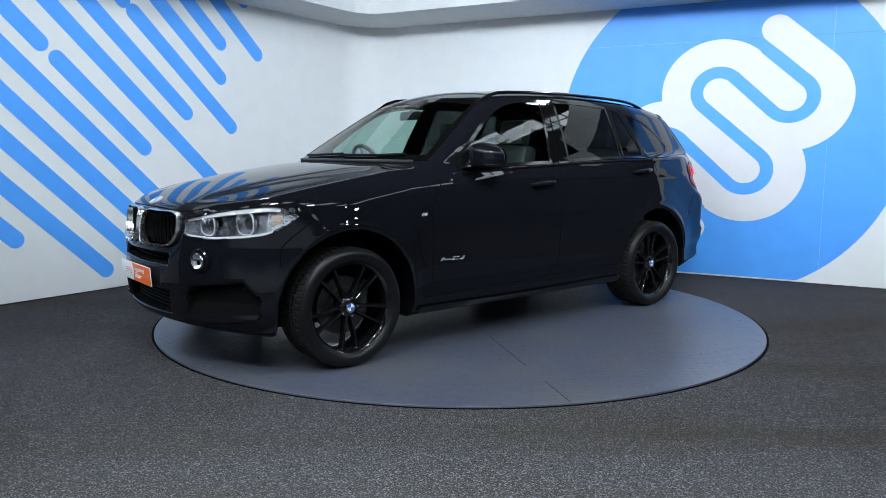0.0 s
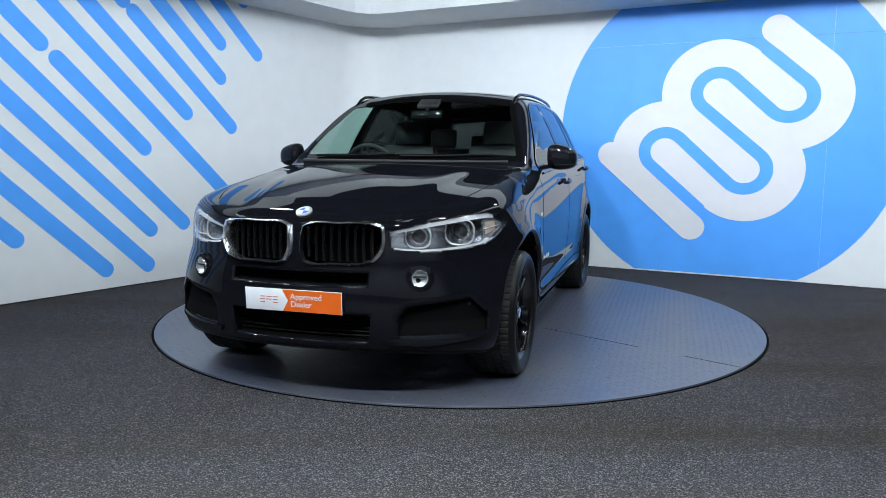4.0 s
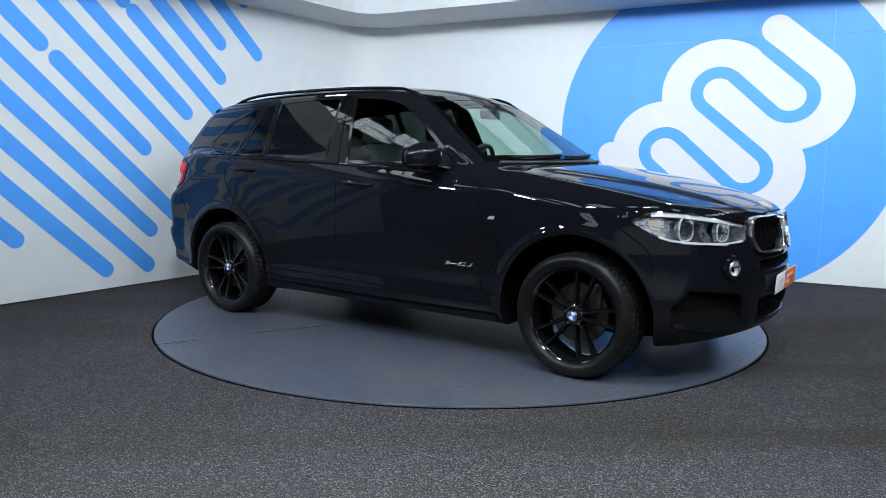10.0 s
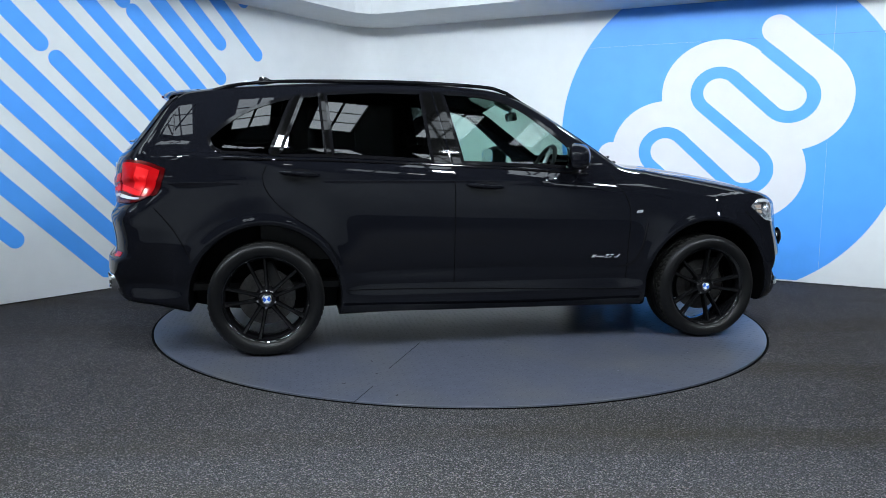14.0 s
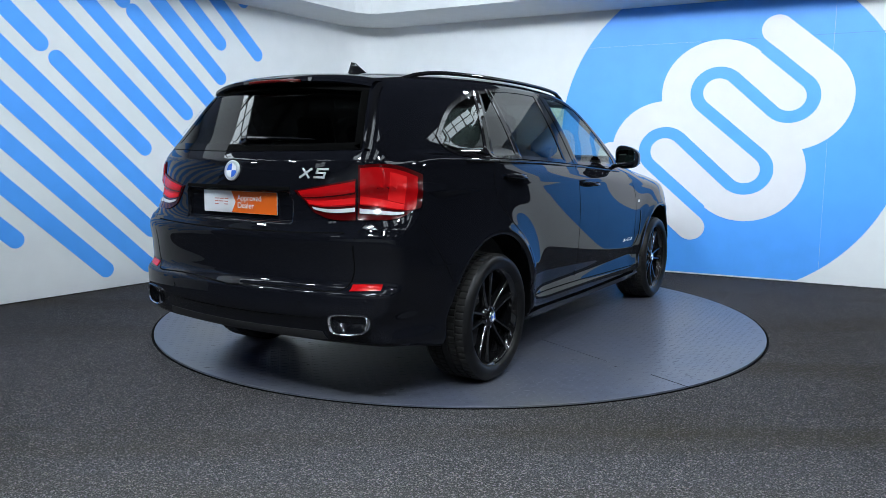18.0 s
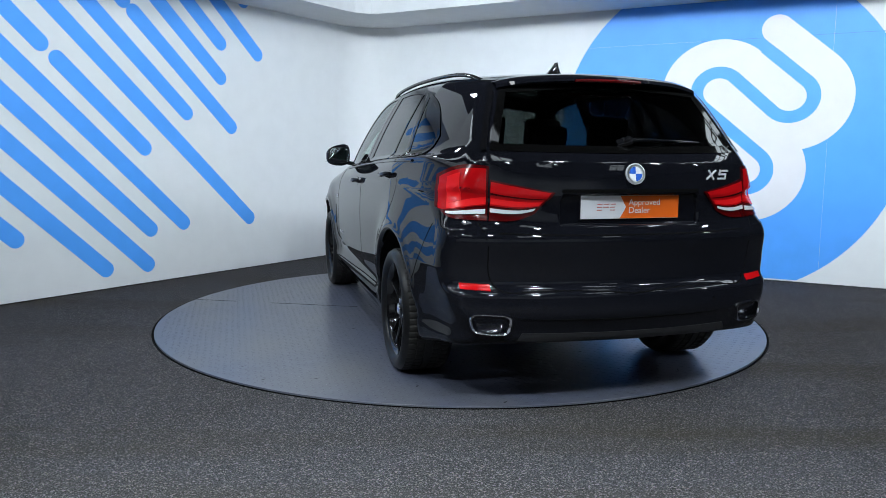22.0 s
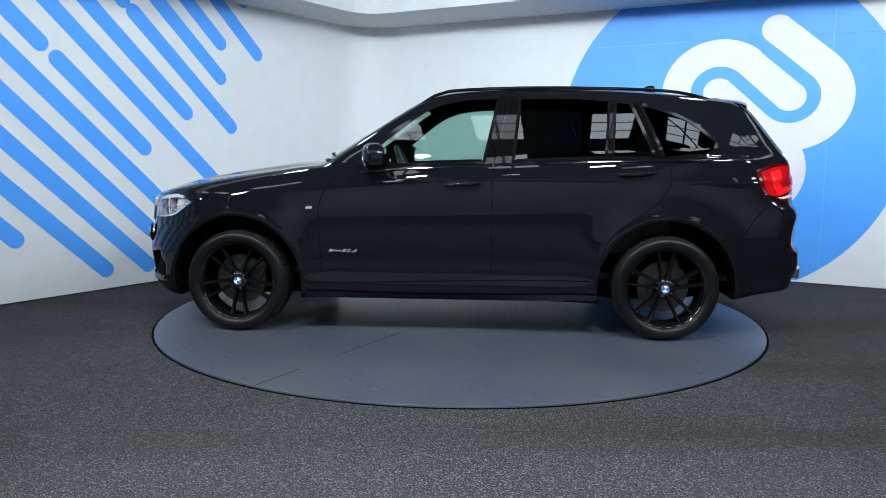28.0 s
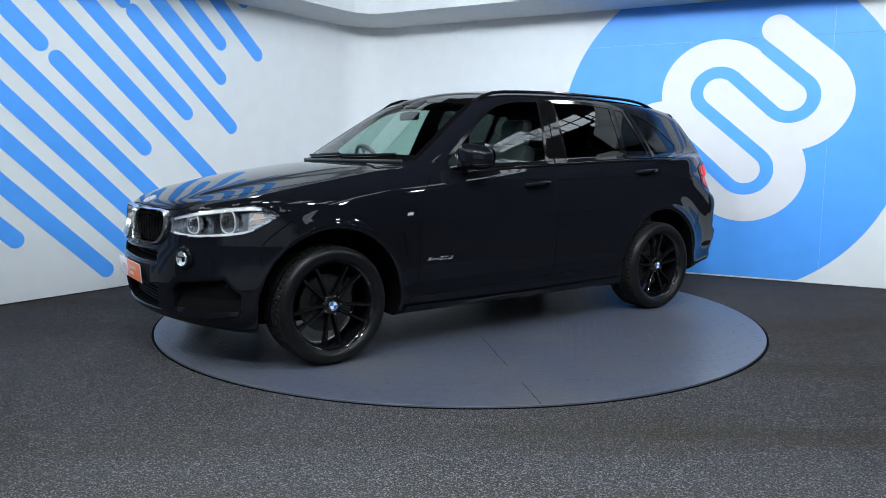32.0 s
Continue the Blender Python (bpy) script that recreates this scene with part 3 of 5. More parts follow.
def coons(bottom, top, left, right, nu=22, nv=12):
    """A grid of places inside four edges; left and right run from bottom to top."""
    b, t, l, r = curve2(bottom, nu), curve2(top, nu), curve2(left, nv), curve2(right, nv)
    u, v = np.linspace(0, 1, nu)[None, :, None], np.linspace(0, 1, nv)[:, None, None]
    g = (1 - v) * b[None] + v * t[None] + (1 - u) * l[:, None] + u * r[:, None]
    return g - ((1 - u) * (1 - v) * b[0] + u * (1 - v) * b[-1] + (1 - u) * v * t[0] + u * v * t[-1])


def outline(g):
    return np.concatenate([g[0], g[1:, -1], g[-1, -2::-1], g[-2:0:-1, 0]])


def inside(poly, x, y):
    x0, y0 = poly.T
    x1, y1 = np.roll(x0, -1), np.roll(y0, -1)
    hit = np.zeros(len(x), bool)
    for a, b, c, d in zip(x0, y0, x1, y1):
        if b != d:
            hit ^= ((b > y) != (d > y)) & (x < (c - a) * (y - b) / (d - b) + a)
    return hit


def shrink(poly, d):
    """Moves an outline inwards by d."""
    t = np.roll(poly, -1, 0) - np.roll(poly, 1, 0)
    t /= np.maximum(np.linalg.norm(t, axis=1, keepdims=True), 1e-9)
    area = 0.5 * np.sum(poly[:, 0] * np.roll(poly[:, 1], -1) - np.roll(poly[:, 0], -1) * poly[:, 1])
    return poly + np.stack([-t[:, 1], t[:, 0]], -1) * d * np.sign(area)


car = thing("sport_utility_car", "glossy black five-door sport utility car standing on the turntable", "car")


def sheet(name, g, project, s, mat, lift=0.002, thick=0.0, parent=None, label="", scale=1.0):
    """A panel that follows the body: a grid of places, laid on it and raised by lift."""
    nv, nu = g.shape[:2]
    P = project(g.reshape(-1, 2), s) if project is not on_corner else None
    return lay(name, P, nv, nu, mat, lift, thick, parent, label)


def lay(name, P, nv, nu, mat, lift, thick, parent=None, label="", N=None):
    N = body_normal(P) if N is None else N
    Q = (P + N * lift).reshape(nv, nu, 3)
    bm = bmesh.new()
    grid_mesh(bm, Q)
    if thick:
        W = (P + N * (lift - thick)).reshape(nv, nu, 3)
        rim_o = np.concatenate([Q[0], Q[1:, -1], Q[-1, -2::-1], Q[-2:0:-1, 0]])
        rim_i = np.concatenate([W[0], W[1:, -1], W[-1, -2::-1], W[-2:0:-1, 0]])
        a, b = [bm.verts.new(p) for p in rim_o], [bm.verts.new(p) for p in rim_i]
        for k in range(len(a)):
            bm.faces.new((a[k], a[(k + 1) % len(a)], b[(k + 1) % len(a)], b[k]))
        bmesh.ops.remove_doubles(bm, verts=bm.verts, dist=1e-5)
    bm.normal_update()
    bm.faces.ensure_lookup_table()
    f = bm.faces[((nv - 1) // 2) * (nu - 1) + (nu - 1) // 2]
    if f.normal.dot(Vector(N[(nv // 2) * nu + nu // 2])) < 0:
        bmesh.ops.reverse_faces(bm, faces=bm.faces)
    return part(name, bm, mat, parent or car, label)


def ribbon(name, pts3, width, mat, lift=0.0015, closed=False, parent=None, label=""):
    """A thin flat line on the body."""
    P = np.asarray(pts3)
    N = body_normal(P)
    t = np.gradient(P, axis=0) if not closed else np.roll(P, -1, 0) - np.roll(P, 1, 0)
    t /= np.maximum(np.linalg.norm(t, axis=1, keepdims=True), 1e-9)
    b = np.cross(N, t)
    rows = [P + b * width / 2 + N * (lift - 0.001), P + N * lift, P - b * width / 2 + N * (lift - 0.001)]
    if closed:
        rows = [np.r_[r, r[:1]] for r in rows]
    bm = bmesh.new()
    grid_mesh(bm, rows)
    return part(name, bm, mat, parent or car, label)


# -- windows in side view (x, z)
WIN_FRONT = coons([(-0.245, 1.172), (0.1, 1.160), (0.62, 1.140)], [(-0.345, 1.628), (-0.16, 1.622), (0.0, 1.60), (0.12, 1.562), (0.21, 1.512), (0.30, 1.448), (0.40, 1.368), (0.50, 1.285), (0.60, 1.205)], [(-0.245, 1.172), (-0.345, 1.628)], [(0.62, 1.14), (0.60, 1.205)], 30, 14)
WIN_REAR = coons([(-1.06, 1.208), (-0.75, 1.197), (-0.43, 1.182)], [(-1.095, 1.610), (-0.8, 1.630), (-0.475, 1.628)], [(-1.06, 1.208), (-1.095, 1.61)], [(-0.43, 1.182), (-0.475, 1.628)], 20, 14)
WIN_VENT = coons([(-1.385, 1.214), (-1.085, 1.209)], [(-1.235, 1.592), (-1.12, 1.606)], [(-1.385, 1.214), (-1.235, 1.592)], [(-1.085, 1.209), (-1.12, 1.606)], 12, 14)
WIN_QUARTER = coons([(-1.70, 1.225), (-1.43, 1.216)], [(-1.80, 1.325), (-1.62, 1.468), (-1.28, 1.588)], [(-1.70, 1.225), (-1.78, 1.27), (-1.80, 1.325)], [(-1.43, 1.216), (-1.28, 1.588)], 16, 12)
SCREEN_G = coons([(-0.80, 1.193), (-0.4, 1.20), (0, 1.20), (0.4, 1.20), (0.80, 1.193)], [(-0.615, 1.60), (-0.3, 1.632), (0, 1.642), (0.3, 1.632), (0.615, 1.60)], [(-0.80, 1.193), (-0.725, 1.375), (-0.668, 1.488), (-0.615, 1.60)], [(0.80, 1.193), (0.725, 1.375), (0.668, 1.488), (0.615, 1.60)], 34, 16)
REAR_G = coons([(-0.66, 1.255), (0, 1.245), (0.66, 1.255)], [(-0.54, 1.565), (0, 1.595), (0.54, 1.565)], [(-0.66, 1.255), (-0.54, 1.565)], [(0.66, 1.255), (0.54, 1.565)], 30, 14)
KIDNEY = coons([(0.050, 0.72), (0.069, 0.712), (0.2, 0.708), (0.345, 0.714), (0.382, 0.728)], [(0.035, 0.882), (0.060, 0.892), (0.2, 0.898), (0.38, 0.893), (0.416, 0.882)], [(0.050, 0.72), (0.031, 0.76), (0.026, 0.82), (0.035, 0.882)], [(0.382, 0.728), (0.415, 0.775), (0.423, 0.83), (0.416, 0.882)], 18, 12)
# -- lamps as (degrees round the corner, z)
HEAD = coons([(8, 0.782), (14, 0.769), (26, 0.765), (37, 0.774), (48, 0.802), (58.5, 0.876)], [(7.4, 0.862), (18, 0.898), (30, 0.926), (43, 0.944), (52, 0.936), (60, 0.89)], [(8, 0.782), (7.4, 0.862)], [(58.5, 0.876), (60, 0.89)], 32, 14)
TAIL_IN = coons([(12, 0.962), (17, 0.938), (30.0, 0.928)], [(3.5, 1.060), (16, 1.086), (30.0, 1.118)], [(12, 0.962), (8, 1.01), (3.5, 1.060)], [(30.0, 0.928), (30.0, 1.118)], 40, 20)
TAIL_OUT = coons([(30.8, 0.928), (40, 0.929), (49, 0.945), (55, 0.985)], [(30.8, 1.180), (38, 1.186), (50, 1.172), (60.5, 1.135)], [(30.8, 0.928), (30.8, 1.180)], [(55, 0.985), (59.5, 1.06), (60.5, 1.135)], 44, 24)


# -- the shell: a net over the zero surface, drawn onto it, then split by panel
def shell(cell=0.0138):
    lo, hi = np.array([-2.58, -1.05, 0.13]), np.array([2.45, 1.05, 1.80])
    n = np.ceil((hi - lo) / cell).astype(int)
    n[1] += n[1] % 2
    ax = [lo[i] + cell * np.arange(n[i] + 1) for i in range(3)]
    ax[1] = ax[1] - (ax[1][0] + ax[1][-1]) / 2
    V = np.empty(n + 1)
    for i0 in range(0, n[0] + 1, 40):
        X, Y, Z = np.meshgrid(ax[0][i0:i0 + 40], ax[1], ax[2], indexing="ij")
        V[i0:i0 + 40] = body_field(X, Y, Z)
    S = V < 0
    acc, cnt = np.zeros((*n, 3)), np.zeros(n)
    for d in range(3):
        for a in (0, 1):
            for b in (0, 1):
                o = [(d + 1) % 3, (d + 2) % 3]
                s0 = [slice(0, n[i]) for i in range(3)]
                s0[o[0]] = slice(a, n[o[0]] + a)
                s0[o[1]] = slice(b, n[o[1]] + b)
                s1 = list(s0)
                s1[d] = slice(1, n[d] + 1)
                v0, v1 = V[tuple(s0)], V[tuple(s1)]
                hit = (v0 < 0) != (v1 < 0)
                t = np.where(hit, v0 / np.where(hit, v0 - v1, 1), 0)
                for i in range(3):
                    off = t if i == d else (a if i == o[0] else b)
                    acc[..., i] += np.where(hit, off, 0)
                cnt += hit
    live = cnt > 0
    ids = np.full(n, -1)
    ids[live] = np.arange(live.sum())
    idx = np.argwhere(live)
    P = np.stack([ax[i][idx[:, i]] for i in range(3)], -1) + acc[live] / cnt[live][:, None] * cell
    quads = []
    for d in range(3):
        o = [(d + 1) % 3, (d + 2) % 3]
        s0 = [slice(1, n[i]) for i in range(3)]
        s0[d] = slice(0, n[d])
        s1 = list(s0)
        s1[d] = slice(1, n[d] + 1)
        A, B = S[tuple(s0)], S[tuple(s1)]
        at = np.argwhere(A != B)
        flip = A[tuple(at.T)]
        at = at + np.array([0 if i == d else 1 for i in range(3)])
        e0, e1 = np.eye(3, dtype=int)[o[0]], np.eye(3, dtype=int)[o[1]]
        q = np.stack([ids[tuple((at - e0 - e1).T)], ids[tuple((at - e1).T)], ids[tuple(at.T)], ids[tuple((at - e0).T)]], -1)
        quads.append(np.where(flip[:, None], q, q[:, ::-1]))
    Q = np.concatenate(quads)
    for _ in range(5):
        e = 0.002
        x, y, z = P.T
        v = body_field(x, y, z)
        gr = np.stack([body_field(x + e, y, z) - body_field(x - e, y, z), body_field(x, y + e, z) - body_field(x, y - e, z), body_field(x, y, z + e) - body_field(x, y, z - e)], -1) / (2 * e)
        stepv = -v[:, None] * gr / np.maximum((gr**2).sum(1, keepdims=True), 0.2)
        P = P + np.clip(stepv, -0.006, 0.006)
    return P, Q


P_ALL, Q_ALL = shell()
N_ALL = body_normal(P_ALL)
C = P_ALL[Q_ALL].mean(1)
FN = N_ALL[Q_ALL].mean(1)
x, y, z = C.T
ay = np.abs(y)
rf, rr = np.hypot(x - HUB_X, z - HUB_Z), np.hypot(x + HUB_X, z - HUB_Z)
sd = np.where(y > 0, "left", "right")
gone = np.zeros(len(C), bool)
on_flank = np.abs(FN[:, 1]) > 0.45
for g_ in (WIN_FRONT, WIN_REAR, WIN_VENT, WIN_QUARTER):
    gone |= inside(shrink(outline(g_), 0.012), x, z) & on_flank
gone |= inside(shrink(outline(SCREEN_G), 0.015), y, z) & (x > 0) & (z > 1.18)
gone |= inside(shrink(outline(REAR_G), 0.015), y, z) & (x < -1.9)
gone |= inside(outline(KIDNEY), ay, z) & (x > 2.1)
ang_f = np.degrees(np.arctan2(ay - 0.35, x - 1.45))
gone |= inside(outline(HEAD) + np.array([0, 0.0]), ang_f, z) & (x > 1.6) & (ay > 0.4)
HOOD_EDGE = spline((0.8, 0.80), (1.1, 0.80), (1.5, 0.775), (1.8, 0.735), (2.0, 0.66), (2.3, 0.45))
kind = np.full(len(C), "quarter_panel", dtype="U24")
kind[(x > 0.86)] = "front_fender"
kind[(x > -0.30) & (x <= 0.86)] = "front_door"
kind[(x > -1.44) & (x <= -0.30) & ~((z > 0.35) & (rr < 0.52)) & ~((z < 0.75) & (x < -1.08))] = "rear_door"
kind[(z > 1.2) & (x < -1.4)] = "quarter_panel"
kind[(z < 0.375) & (x > -1.2) & (x < 1.2)] = "side_sill"
kind[((x > 1.93) & (z < 0.765)) | (x > 2.21) & (z < 0.92)] = "front_bumper"
kind[((x < -1.93) & (z < 0.605)) | ((x < -2.16) & (z < 0.88) & (ay > 0.72))] = "rear_bumper"
kind[(x > 0.86) & (ay < HOOD_EDGE(x)) & (FN[:, 2] > 0.25) & (z > 0.89)] = "bonnet"
kind[(x < -2.0) & (ay < 0.715) & (z >= 0.6) & (FN[:, 0] < -0.3)] = "tailgate"
kind[(z > 1.56) & (FN[:, 2] > 0.35) & (x < 0.6)] = "roof_panel"
kind[(z < 0.36) & (FN[:, 2] < -0.6)] = "underbody"
face_x = front_z(z) - (0.36 - 0.03 * np.clip((0.72 - z) / 0.3, 0, 1)) * y**2 - (0.30 - 0.15 * np.clip((0.72 - z) / 0.3, 0, 1)) * y**6
kind[(x < face_x - 0.016) & (x > 1.9) & (ay > 0.48) & (ay < 0.885) & (z > 0.36) & (z < 0.55)] = "side_intake"
kind[(x < face_x - 0.02) & (x > 2.1) & (ay < 0.42) & (z > 0.31) & (z < 0.68)] = "intake_liner"
well = (np.minimum(rf, rr) < ARCH_R + 0.004) & (ay < 0.955)
kind[well] = "wheel_arch_liner"
sd = np.where(well & (x < 0), np.where(y > 0, "left_rear", "right_rear"), sd)
both = {"bonnet", "tailgate", "roof_panel", "underbody", "front_bumper", "rear_bumper", "intake_liner"}
key = np.array([k if k in both else k + "|" + s for k, s in zip(kind, sd)])
for kname in sorted(set(key)):
    sel = np.flatnonzero((key == kname) & ~gone)
    if not len(sel):
        continue
    used, inv = np.unique(Q_ALL[sel], return_inverse=True)
    base = kname.split("|")[0]
    me = bpy.data.meshes.new(base)
    inv = inv.reshape(-1, 4)
    me.vertices.add(len(used))
    me.vertices.foreach_set("co", P_ALL[used].ravel())
    me.loops.add(inv.size)
    me.loops.foreach_set("vertex_index", inv.ravel().astype(np.int32))
    me.polygons.add(len(inv))
    me.polygons.foreach_set("loop_start", np.arange(0, inv.size, 4, dtype=np.int32))
    me.update(calc_edges=True)
    me.validate()
    me.shade_smooth()
    me.normals_split_custom_set_from_vertices([tuple(v) for v in N_ALL[used]])
    part_mesh(base, me, DARK if base in ("side_intake", "intake_liner") else BAR if base in ("underbody", "wheel_arch_liner") else PAINT, car, smooth=False)

# -- glazing
for s in (1, -1):
    for nm, g_, mat, lab in (("front_door_window", WIN_FRONT, WINDOW, "clear green-tinted glass"), ("rear_door_window", WIN_REAR, PRIVACY, "dark privacy glass"), ("rear_vent_window", WIN_VENT, PRIVACY, "dark privacy glass"), ("quarter_window", WIN_QUARTER, PRIVACY, "dark privacy glass")):
        pane = lay(nm, on_side(g_.reshape(-1, 2), s), g_.shape[0], g_.shape[1], mat, 0.001, 0, None, lab)
        pane.visible_shadow = False
        o = outline(g_)
        inner_o = shrink(o, 0.018)
        P0, P1 = on_side(shrink(o, -0.004), s), on_side(inner_o, s)
        bm = bmesh.new()
        N0, N1 = body_normal(P0), body_normal(P1)
        ring = [np.r_[a, a[:1]] for a in (P0 + N0 * 0.001, P0 + N0 * 0.005, P1 + N1 * 0.004, P1 + N1 * 0.0005)]
        grid_mesh(bm, ring)
        part("window_seal", bm, GLOSS_BLACK, pane)
# gloss mouldings under the side windows
for s in (1, -1):
    for x0, x1 in ((0.60, -0.30), (-0.312, -1.40), (-1.415, -1.70)):
        xs_ = np.linspace(x0, x1, 18)
        zs_ = 1.150 - 0.052 * xs_ - 0.012 * xs_**2 - 0.004
        P = on_side(np.stack([xs_, zs_], -1), s)
        part("belt_moulding", tube([tuple(a + b * 0.002) for a, b in zip(P, body_normal(P))], 0.008, False, 8), GLOSS_BLACK, car, "gloss black belt moulding")
# gloss black covers on the pillars between the door windows
for s in (1, -1):
    for nm, g_ in (("pillar_cover", coons([(-0.424, 1.176), (-0.316, 1.170)], [(-0.472, 1.632), (-0.414, 1.632)], [(-0.424, 1.176), (-0.472, 1.632)], [(-0.316, 1.170), (-0.414, 1.632)], 5, 14)), ("pillar_cover", coons([(-0.304, 1.170), (-0.250, 1.168)], [(-0.402, 1.632), (-0.350, 1.632)], [(-0.304, 1.170), (-0.402, 1.632)], [(-0.250, 1.168), (-0.350, 1.632)], 5, 14)),
                   ("pillar_cover", coons([(-1.425, 1.214), (-1.392, 1.212)], [(-1.276, 1.592), (-1.240, 1.596)], [(-1.425, 1.214), (-1.276, 1.592)], [(-1.392, 1.212), (-1.240, 1.596)], 5, 14)), ("window_divider", coons([(-1.088, 1.208), (-1.060, 1.207)], [(-1.122, 1.610), (-1.095, 1.612)], [(-1.088, 1.208), (-1.122, 1.610)], [(-1.060, 1.207), (-1.095, 1.612)], 4, 14))):
        lay(nm, on_side(g_.reshape(-1, 2), s), *g_.shape[:2], BORDER, 0.005, 0.006, None, "gloss black pillar cover")
pane = lay("windscreen", on_end(SCREEN_G.reshape(-1, 2), 1), *SCREEN_G.shape[:2], SCREEN, 0.001, 0, None, "clear windscreen with dark border")
pane.visible_shadow = False
rear_pane = lay("rear_window", on_end(REAR_G.reshape(-1, 2), -1), *REAR_G.shape[:2], PRIVACY, 0.001, 0, None, "dark rear window")
rear_pane.visible_shadow = False
for g_, s, par in ((SCREEN_G, 1, pane), (REAR_G, -1, rear_pane)):
    o = outline(g_)
    P0, P1 = on_end(shrink(o, -0.004), s), on_end(shrink(o, 0.03), s)
    N0, N1 = body_normal(P0), body_normal(P1)
    bm = bmesh.new()
    grid_mesh(bm, [np.r_[a, a[:1]] for a in (P0 + N0 * 0.0005, P0 + N0 * 0.003, P1 + N1 * 0.003, P1 + N1 * 0.0005)])
    part("window_border", bm, BORDER, par)


# -- shut lines
def seam(pts, project, s, width=0.006, name="shut_line"):
    c2 = curve2(pts, 26)
    return ribbon(name, project(c2, s), width, DARK, 0.0012)


for s in (1, -1):
    seam([(0.76, 1.10), (0.80, 1.04), (0.865, 0.93), (0.875, 0.7), (0.87, 0.42)], on_side, s)
    seam([(-0.405, 1.64), (-0.31, 1.165), (-0.30, 1.04), (-0.30, 0.8), (-0.30, 0.42)], on_side, s)
    seam([(-1.25, 1.62), (-1.41, 1.21), (-1.475, 1.10), (-1.42, 0.96), (-1.22, 0.80), (-1.07, 0.66), (-1.02, 0.42)], on_side, s)
    seam([(-1.0, 0.392), (-0.4, 0.386), (0.4, 0.362), (0.95, 0.348)], on_side, s, 0.007)
    seam([(0.95, 0.80 * s), (1.3, 0.787 * s), (1.6, 0.757 * s), (1.85, 0.71 * s), (2.0, 0.64 * s)], on_top, 1)
    seam([(s * 0.62, 0.952), (s * 0.5, 0.915), (s * 0.42, 0.907), (s * 0.2, 0.915), (0, 0.916)], on_end, 1, 0.007)
    seam([(1.72, 0.86), (1.80, 0.80), (1.88, 0.72), (1.90, 0.62)], on_side, s)
    seam([(s * 0.655, 0.872), (s * 0.3, 0.864), (0, 0.862)], on_end, -1, 0.007)
    seam([(s * 0.735, 0.92), (s * 0.70, 0.8), (s * 0.695, 0.68), (s * 0.66, 0.615), (s * 0.55, 0.60), (0, 0.588)], on_end, -1, 0.007)
    seam([(-2.1, 0.90), (-2.0, 0.78), (-1.93, 0.66), (-1.90, 0.60)], on_side, s)


